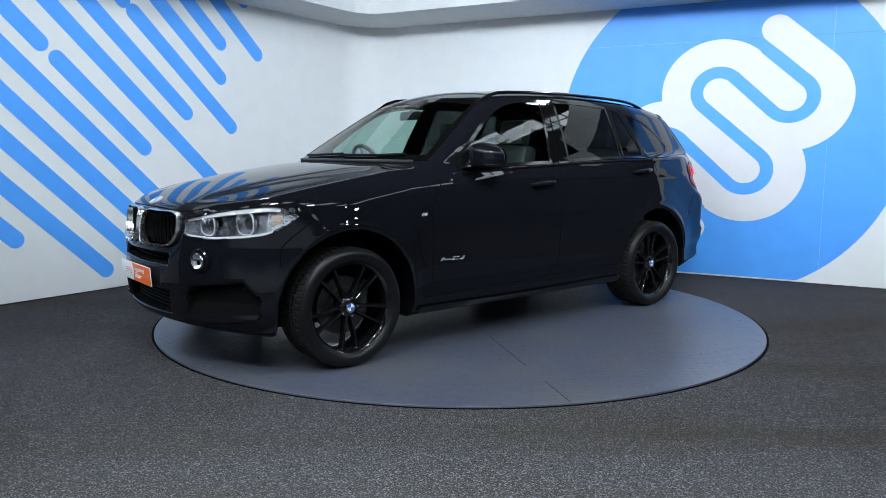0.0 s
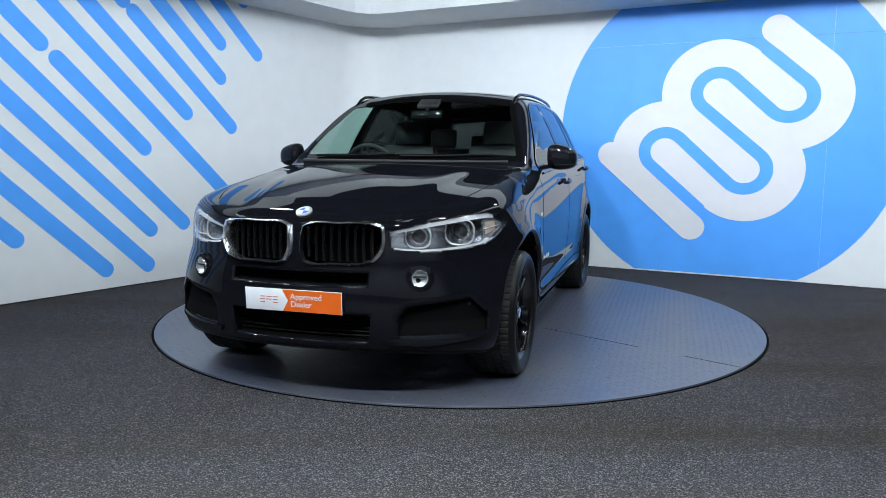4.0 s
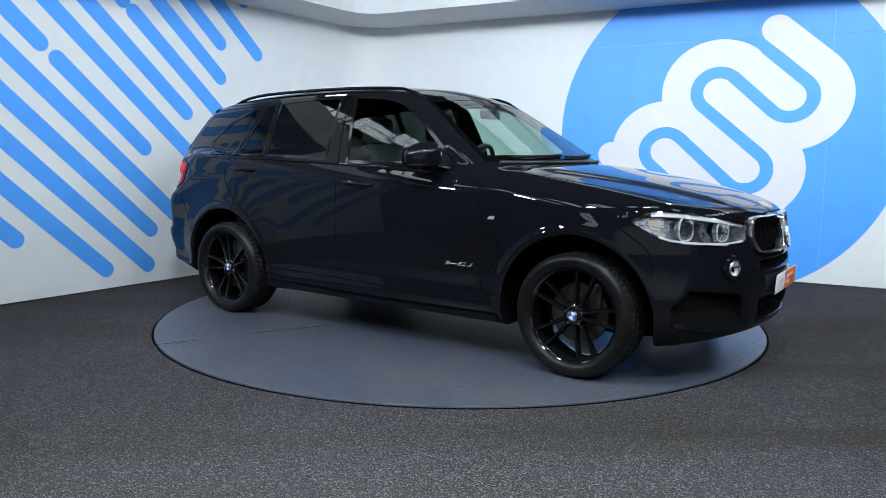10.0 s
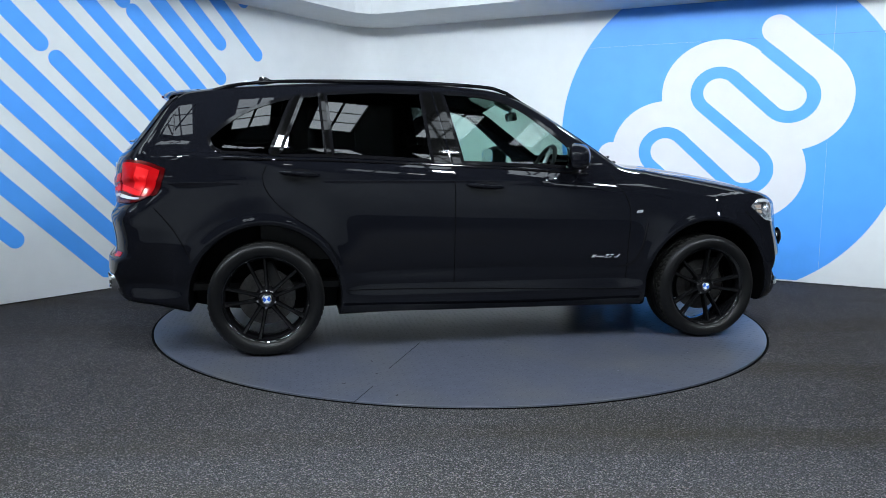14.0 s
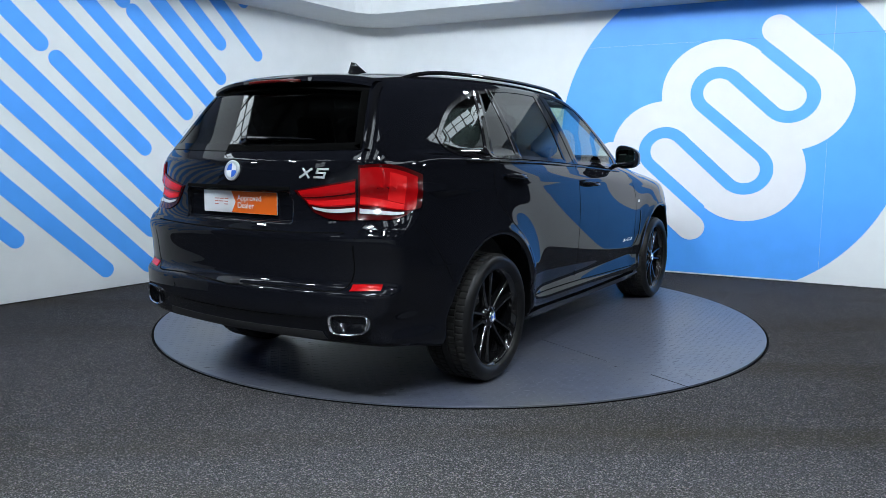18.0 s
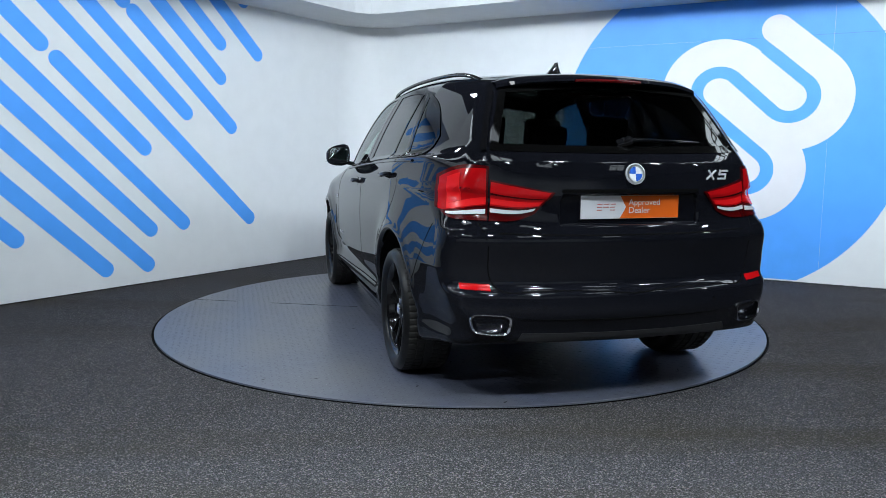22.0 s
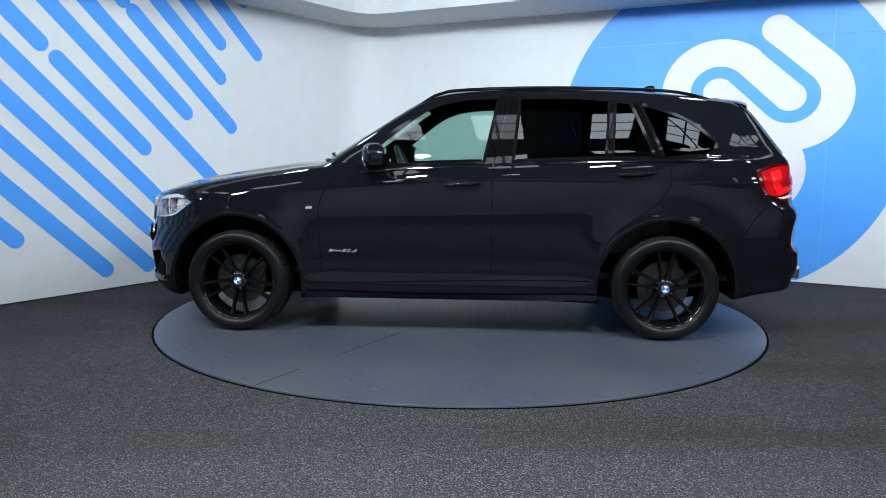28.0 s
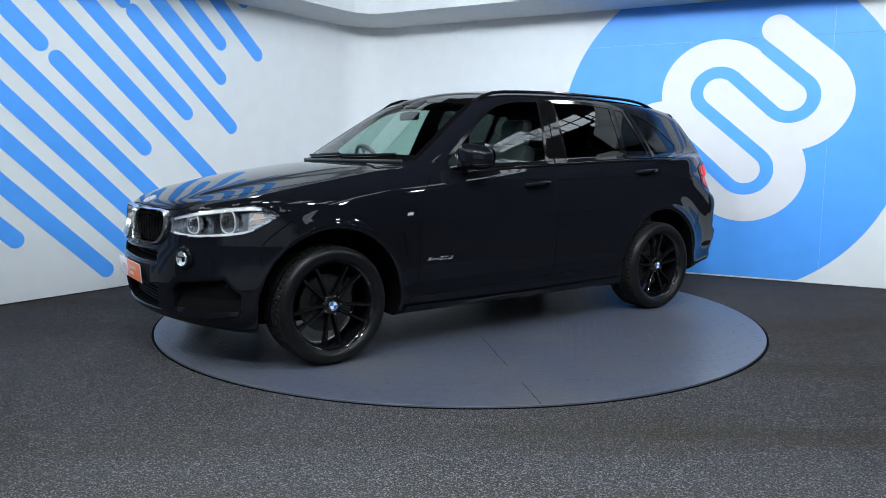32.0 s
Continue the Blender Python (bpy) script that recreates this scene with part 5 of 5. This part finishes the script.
for s in (1, -1):
    c = on_side([(0.715, 0.575)], s)[0]
    m = Matrix.Translation((c[0], c[1] + 0.002 * s, c[2])) @ (pose(0, 0, 0, 0, 0, 180) if s > 0 else Matrix())
    segs = [(-0.09, -0.012, -0.07, 0.012), (-0.09, 0.012, -0.072, -0.012), (-0.062, -0.004, -0.014, -0.004), (0.0, 0.012, 0.02, 0.012), (0.0, -0.012, 0.02, -0.012), (0.004, 0.0, 0.018, 0.0), (0.034, 0.011, 0.05, 0.011), (0.034, -0.011, 0.05, -0.011), (0.07, -0.012, 0.09, -0.012), (0.088, -0.012, 0.094, 0.013)]
    strokes("door_script", [(a + 0.4 * b, 0.72 * b, c_ + 0.4 * d_, 0.72 * d_) for a, b, c_, d_ in segs], 0.0036, BRIGHT_MARK, m, "small chrome script mark in plain strokes")
    c = on_side([(0.945, 0.867)], s)[0]
    m = Matrix.Translation((c[0], c[1] + 0.002 * s, c[2])) @ (pose(0, 0, 0, 0, 0, 180) if s > 0 else Matrix())
    fb = strokes("fender_badge", ((-0.018, -0.006, -0.010, 0.006), (-0.002, -0.006, 0.004, 0.006), (0.012, -0.006, 0.018, 0.006)), 0.007, BRIGHT_MARK, m, "tiny chrome fender badge")
    # air breather: dark slot behind the wheel with a ledge
    pts = curve2([(1.0, 0.79), (0.985, 0.70), (0.94, 0.57), (0.88, 0.515), (0.80, 0.50)], 20)
    ribbon("air_breather", on_side(pts, s), 0.016, GLOSS_BLACK, 0.004)
    # sill blade and lower door ledge
    pts = curve2([(-1.0, 0.283), (-0.3, 0.275), (0.4, 0.272), (0.98, 0.275)], 24)
    ribbon("sill_blade", on_side(pts, s), 0.05, PAINT, 0.016)
    # door handles
    for x0, zc in ((-0.105, 1.037), (-1.255, 1.113)):
        hd = new("door_handle")
        hd.parent = car
        c = on_side([(x0, zc)], s)[0]
        n_ = body_normal(c[None])[0]
        pts = []
        for t in np.linspace(-1, 1, 11):
            b = on_side([(x0 + 0.115 * t, zc - 0.008 * t)], s)[0]
            pts.append(tuple(b + np.array([0, s * (0.012 + 0.026 * (1 - t * t) ** 0.5), 0])))
        part("grip", tube(pts, [0.009 + 0.007 * (1 - (k / 5 - 1) ** 2) ** 0.5 for k in range(11)], False, 10), PAINT, hd)
        gg = coons([(x0 - 0.06, zc - 0.024), (x0, zc - 0.032), (x0 + 0.06, zc - 0.026)], [(x0 - 0.06, zc + 0.022), (x0, zc + 0.028), (x0 + 0.06, zc + 0.02)], [(x0 - 0.06, zc - 0.024), (x0 - 0.06, zc + 0.022)], [(x0 + 0.06, zc - 0.026), (x0 + 0.06, zc + 0.02)], 8, 5)
        lay("handle_cup", on_side(gg.reshape(-1, 2), s), 5, 8, GLOSS_BLACK, 0.0015, 0, hd, "")
    # mirrors
    mir = new("door_mirror")
    mir.parent = car
    bm = bmesh.new()
    r = bmesh.ops.create_uvsphere(bm, u_segments=32, v_segments=20, radius=1.0)
    for v in bm.verts:
        p = v.co
        X = math.copysign(abs(p.x) ** 0.72, p.x)
        Yv = math.copysign(abs(p.y) ** 0.62, p.y)
        Zv = math.copysign(abs(p.z) ** 0.62, p.z)
        xx = X * (0.100 if X > 0 else 0.045)
        taper = 1.0 - 0.30 * (Yv * 0.5 + 0.5) ** 2
        v.co = (0.465 + xx - 0.03 * Yv, s * (1.016 + 0.099 * Yv), 1.226 - 0.009 * (Yv + 1) + 0.090 * Zv * taper)
    cap = part("mirror_cap", bm, PAINT, mir, "gloss black mirror cap")
    part("mirror_arm", tube([(0.60, s * 0.84, 1.135), (0.55, s * 0.885, 1.150), (0.51, s * 0.93, 1.157), (0.48, s * 0.99, 1.162)], [0.034, 0.028, 0.026, 0.028], False, 10, 0.6), GLOSS_BLACK, mir)
    bm = bmesh.new()
    n_ = 24
    ring = [(0.419 - 0.03 * math.cos(t) * 0.9, s * (1.016 + 0.083 * math.copysign(abs(math.cos(t)) ** 0.6, math.cos(t))), 1.217 + 0.064 * math.copysign(abs(math.sin(t)) ** 0.6, math.sin(t))) for t in np.linspace(0, 2 * math.pi, n_ + 1)[:-1]]
    bm.faces.new([bm.verts.new((p[0] - 0.006, p[1], p[2])) for p in ring])
    part("mirror_glass", bm, material("mirror_silver", (0.8, 0.82, 0.84), 0.02, 1.0), mir, "mirror glass", False)
    part("mirror_seam", tube([(0.465 + 0.101 * math.cos(t) * 0.9, s * (1.016 + 0.100 * math.sin(t)), 1.170) for t in np.linspace(-1.3, 1.5, 14)], 0.002, False, 6), GLOSS_BLACK, mir)
    # roof rails
    rail = []
    for t in np.linspace(0, 1, 21):
        xx = 0.22 - 2.0 * t
        yy = 0.625 - 0.075 * max(0, (t - 0.5) / 0.5) ** 2 - 0.02 * max(0, (0.2 - t) / 0.2)
        b = on_top([(xx, yy)])[0]
        lift = 0.031 * min(1, t / 0.09, (1 - t) / 0.12) ** 0.6 - 0.008
        rail.append((xx, s * yy, b[2] + lift))
    part("roof_rail", tube(rail, 0.0145, False, 10, 0.8), GLOSS_BLACK, car, "gloss black roof rail")
# windscreen wipers at the cowl
for y0, y1 in ((0.62, 0.02), (-0.02, -0.62)):
    ys_ = np.linspace(y0, y1, 8)
    P = on_end([(v, 1.222 + 0.012 * math.sin(3 * (v - y0))) for v in ys_], 1)
    part("wiper", tube([tuple(p + np.array([0.012, 0, 0.010])) for p in P], 0.009, False, 6), BAR, car, "black wiper blade")
P = on_end([(v, 1.185) for v in np.linspace(-0.72, 0.72, 20)], 1)
part("cowl_strip", tube([tuple(p) for p in P], 0.018, False, 8, 0.6), TRIM, car)
# Flat dark strip standing in for the shade under the tailgate's overhang.
ribbon("tailgate_undercut_shade", on_end([(v, 1.068) for v in np.linspace(-0.36, 0.36, 24)], -1), 0.016, DARK, 0.0015)
for z0, z1, mat, nm, lab in ((0.352, 0.398, TRIM, "rear_diffuser", "dark plastic rear diffuser"), (0.463, 0.470, DARK, "bumper_groove", "dark groove across the rear bumper")):
    gg = coons([(-0.56, z0 + 0.012), (0, z0), (0.56, z0 + 0.012)], [(-0.54, z1 + 0.004), (0, z1), (0.54, z1 + 0.004)], [(-0.56, z0 + 0.012), (-0.54, z1 + 0.004)], [(0.56, z0 + 0.012), (0.54, z1 + 0.004)], 24, 4)
    lay(nm, on_end(gg.reshape(-1, 2), -1), *gg.shape[:2], mat, 0.003, 0.005, None, lab)
# rear wiper
rw = new("rear_wiper")
rw.parent = car
P = on_end([(v, 1.268 + 0.035 * math.cos(2.2 * (v + 0.12))) for v in np.linspace(0.02, -0.42, 10)], -1)
part("wiper_arm", tube([tuple(p + np.array([-0.022, 0, 0.004])) for p in P], [0.02, 0.018, 0.015, 0.013, 0.011, 0.010, 0.009, 0.008, 0.007, 0.005], False, 8, 0.7), GLOSS_BLACK, rw)
part("wiper_cover", tube([tuple(P[0] + np.array([0.0, 0.02, -0.02])), tuple(P[1] + np.array([-0.02, 0, 0]))], 0.026, False, 12), GLOSS_BLACK, rw)
# roof spoiler
bm = bmesh.new()
rows = []
ys_ = np.linspace(-1, 1, 25)
for dx, dz in ((0.0, 0.006), (-0.10, 0.012), (-0.20, 0.014), (-0.245, 0.006), (-0.252, -0.010), (-0.238, -0.022), (-0.16, -0.032), (-0.08, -0.05)):
    row = []
    for t in ys_:
        yy = 0.560 * t
        xx = -1.90 + dx * (1 - 0.42 * t * t)
        zz = float(roof_x(np.array(xx))) - 0.05 * (yy / 0.62) ** 2 - 0.02 * abs(t) ** 6 + dz
        row.append((xx, yy, zz))
    rows.append(row)
grid_mesh(bm, rows)
bmesh.ops.recalc_face_normals(bm, faces=bm.faces)
part("roof_spoiler", bm, PAINT, car, "gloss black roof spoiler")
part("high_brake_lamp", tube([(-2.140 - 0.012 * (1 - (v / 0.2) ** 2), v, 1.603 - 0.2 * v * v * 0.5) for v in np.linspace(-0.18, 0.18, 9)], 0.0085, False, 8), DARK_RED, car, "red high brake lamp")
# gloss fins from the spoiler's ends down the rear pillars
for s in (1, -1):
    edge = np.array([(0.575, 1.575), (0.600, 1.50), (0.640, 1.40), (0.672, 1.30), (0.690, 1.25)])
    P = on_end(curve2([(s * a, b) for a, b in edge], 16), -1)
    ribbon("spoiler_fin", P, 0.03, GLOSS_BLACK, 0.010, label="gloss black fin beside the rear window")
# aerial fin
bm = bmesh.new()
rows = []
for t in np.linspace(0, 1, 9):
    ln, wd_ = 0.105 * (1 - 0.8 * t), 0.034 * (1 - t) ** 1.4 + 0.003
    cx = -1.44 - 0.055 * t
    rows.append([(cx + ln * math.cos(a), wd_ * math.sin(a), 1.695 + 0.07 * t) for a in np.linspace(0, 2 * math.pi, 25)])
grid_mesh(bm, rows)
bm.faces.new([bm.verts.new(p) for p in rows[-1][:-1]])
bmesh.ops.remove_doubles(bm, verts=bm.verts, dist=1e-5)
bmesh.ops.recalc_face_normals(bm, faces=bm.faces)
part("aerial_fin", bm, GLOSS_BLACK, car, "gloss black shark-fin aerial")
# parking sensors in the bumpers
for yy, zz, s in ((-0.8, 0.50, 1), (0.8, 0.50, 1), (-0.45, 0.535, -1), (0.45, 0.535, -1)):
    c = on_end([(yy, zz)], s)
    n_ = Vector(body_normal(c)[0])
    m = Matrix.Translation(Vector(c[0])) @ n_.to_track_quat("Y", "Z").to_matrix().to_4x4()
    part("parking_sensor", lathe([(0.0, 0.003), (0.010, 0.003), (0.012, 0.0)], 16, m), GLOSS_BLACK, car)


# -- cabin
def padded(c, s_, rx=0.0, ry=0.0, bev=0.05):
    bm = box((0, 0, 0), s_, None, bev)
    bmesh.ops.transform(bm, matrix=Matrix.Translation(c) @ pose(0, 0, 0, rx, ry, 0), verts=bm.verts)
    return bm


for y0 in (0.38, -0.38):
    st = new("front_seat")
    st.parent = car
    part("seat_cushion", padded((0.08, y0, 0.62), (0.52, 0.50, 0.16), 0, -6), SEAT, st)
    part("seat_back", padded((-0.27, y0, 0.98), (0.14, 0.48, 0.66), 0, -16), SEAT, st)
    part("headrest", padded((-0.40, y0, 1.395), (0.10, 0.27, 0.20), 0, -10, 0.035), SEAT, st)
    for d in (-0.06, 0.06):
        part("headrest_post", tube([(-0.385, y0 + d, 1.24), (-0.395, y0 + d, 1.33)], 0.007), SATIN, st)
st = new("rear_bench")
st.parent = car
part("seat_cushion", padded((-0.95, 0, 0.64), (0.5, 1.32, 0.16), 0, -6), SEAT, st)
part("seat_back", padded((-1.27, 0, 0.98), (0.14, 1.34, 0.62), 0, -18), SEAT, st)
for y0, h in ((0.40, 0.15), (0.0, 0.09), (-0.40, 0.15)):
    part("headrest", padded((-1.385, y0, 1.30 + h / 2), (0.09, 0.25, h + 0.03), 0, -12, 0.03), SEAT, st)
dash = part("dashboard", padded((0.86, 0, 0.955), (0.44, 1.42, 0.32), 0, 8, 0.08), CABIN, car)
part("cabin_floor", box((-0.4, 0, 0.40), (3.2, 1.5, 0.04)), CABIN, car)
part("load_cover", padded((-1.82, 0, 1.10), (0.75, 1.25, 0.03), 0, 0, 0.01), CABIN, car)
for s in (1, -1):
    part("door_lining", box((-0.35, s * 0.80, 0.86), (2.3, 0.05, 0.58), None, 0.015), CABIN, car)
sw = new("steering_wheel")
sw.parent = car
sw.matrix_basis = Matrix.Translation((0.45, -0.38, 1.125)) @ pose(0, 0, 0, 0, -64, 0)
part("wheel_ring", tube([(0.185 * math.cos(t), 0.185 * math.sin(t), 0) for t in np.linspace(0, 2 * math.pi, 41)[:-1]], 0.016, True, 8), SEAT, sw)
for a in (0, 125, 235):
    part("wheel_spoke", tube([(0.04 * math.cos(radians(a)), 0.04 * math.sin(radians(a)), 0), (0.18 * math.cos(radians(a)), 0.18 * math.sin(radians(a)), 0)], 0.014, False, 6), SATIN, sw)
part("wheel_hub", padded((0, 0, 0), (0.11, 0.12, 0.05), 0, 0, 0.02), CABIN, sw)
part("steering_column", tube([(0.52, -0.38, 1.07), (0.75, -0.38, 0.98)], 0.035), CABIN, car)
mr = new("interior_mirror")
mr.parent = car
part("mirror_shell", padded((0.33, 0.0, 1.515), (0.03, 0.24, 0.065), 0, -12, 0.014), GLOSS_BLACK, mr)
part("mirror_stalk", tube([(0.335, 0, 1.54), (0.29, 0, 1.59)], 0.012), TRIM, mr)
part("sensor_pod", padded((0.27, 0, 1.598), (0.12, 0.16, 0.03), 0, 28, 0.01), TRIM, mr)


# ---- light: the hall's roof lights, the stage floods and added fill floods ----
def skylight(c, target, w, h, nx, ny, pane=SKYLIGHT):
    """A glazed roof light with dark glazing bars, facing the room."""
    m = look(c, target)
    top = thing("skylight", "tall glazed roof light with dark glazing bars", "skylight", "hall roof lights", at=m)
    part("skylight_frame", box((0, 0, 0.03), (w + 0.14, h + 0.14, 0.05)), STEEL_DARK, top)
    for i in range(nx):
        for j in range(ny):
            cw, ch = w / nx, h / ny
            part("skylight_pane", box((-w / 2 + cw * (i + 0.5), -h / 2 + ch * (j + 0.5), 0.0), (cw - 0.05, ch - 0.05, 0.012)), pane, top, "", False)
    return top


def flood(c, target, size=0.34, watts=150.0, spread=122):
    m = look(c, target)
    top = thing("flood_lamp", "square white flood lamp under the hall roof, out of view", "lamp", "stage floods", at=m)
    part("lamp_housing", box((0, 0, 0.05), (size + 0.05, size + 0.05, 0.08), None, 0.01), STEEL_DARK, top)
    part("lamp_face", box((0, 0, 0.006), (size, size, 0.008)), FLOOD, top, "glowing white face", False)
    part("lamp_bracket", tube([(0, 0.0, 0.09), tuple(m.inverted() @ (m @ Vector((0, 0, 0.12)) + Vector((0, 0, 0.15)))), tuple(m.inverted() @ Vector((c[0], c[1], HALL_TOP)))], 0.02), STEEL_DARK, top)
    d = new("flood_light", bpy.data.lights.new("flood_light", "AREA"))
    d.data.energy, d.data.size, d.data.color = watts, size, (0.80, 0.91, 1.0)
    d.data.spread = radians(spread)
    d.matrix_world = m @ Matrix.Translation((0, 0, -0.01))
    return top


for xx in (-6.6, -4.4, -2.2, 0.0, 2.2, 4.4, 6.6):
    skylight((xx * 0.85, -3.9, 6.1), (xx * 0.85, -3.3, 0.5), 0.8, 1.35, 2, 3)
for xx in (-6.6, -2.2, 2.2, 6.6):
    skylight((xx, -8.2, 5.9), (xx * 0.8, -3.0, 1.0), 0.95, 1.25, 2, 3, SKYLIGHT_DIM)
for yy in (-2.6, -1.1, 0.4, 1.9, 3.4):
    for xx in (-6.4, 6.8):
        skylight((xx, yy, 6.1), (xx * 0.6, yy - 0.6, 1.0), 1.7, 0.62, 4, 2)
for c, t in (((-5.2, -3.1, 3.4), (-2.0, 1.8, 1.2)), ((-3.1, -3.1, 3.4), (-1.5, 2.4, 1.2)), ((-1.0, -3.1, 3.4), (-0.5, 2.6, 1.2)), ((1.1, -3.1, 3.4), (1.0, 2.4, 1.2)), ((3.2, -3.1, 3.4), (2.4, 2.0, 1.2)), ((5.3, -3.1, 3.4), (3.6, 1.6, 1.2)), ((-2.3, 1.0, 3.7), (-0.3, -0.6, 0.0)), ((2.6, 0.8, 3.7), (0.6, -0.6, 0.0))):
    flood(c, t, 0.24, 46.0 if c[1] < 0 else 12.0)
# Fill floods added above the camera to brighten the near floor.
for c, t in (((-1.9, -5.8, 4.4), (-1.7, -4.9, 0.0)), ((1.9, -5.8, 4.4), (1.7, -4.9, 0.0)), ((0.0, -6.0, 4.4), (0.0, -5.0, 0.0))):
    flood(c, t, 0.24, 98.0, 78)
# Added floods, out of view, that brighten the end wall mirrored in the car.
for xx in (-9.0, -4.5, 0.0, 4.5, 9.0):
    flood((xx, -13.4, 5.0), (xx, -16.9, 1.4), 0.3, 55.0)


# ---- what turns ----
TURN = [(0.0, -139.34), (0.5, -139.23), (1.0, -137.71), (1.5, -134.72), (2.0, -129.79), (2.5, -124.05), (3.0, -117.78), (3.5, -111.98), (4.5, -99.9), (5.5, -87.78), (6.0, -81.52), (7.0, -69.58), (8.0, -57.68), (9.0, -45.85), (10.0, -34.11), (11.0, -22.42), (12.0, -10.64), (13.0, 1.03), (14.0, 12.37), (14.5, 17.9), (15.5, 29.3), (16.5, 40.8),
        (17.0, 46.93), (18.0, 58.91), (19.0, 70.9), (20.0, 82.8), (21.0, 94.81), (22.0, 106.63), (23.0, 118.38), (24.0, 130.09), (25.0, 141.83), (25.5, 147.5), (26.5, 159.2), (27.5, 170.9), (28.0, 176.87), (29.0, 188.12), (30.0, 199.79), (30.5, 205.41), (31.0, 211.03), (31.5, 214.52), (32.0, 216.65)]
CAR_AT = Matrix.Translation((0.0343, -0.1454, 0.004))


def motions():
    walk(turntable, [(t, pose(0, 0, 0, 0, 0, a)) for t, a in TURN])
    walk(car, [(t, pose(0, 0, 0, 0, 0, a) @ CAR_AT) for t, a in TURN])


motions()
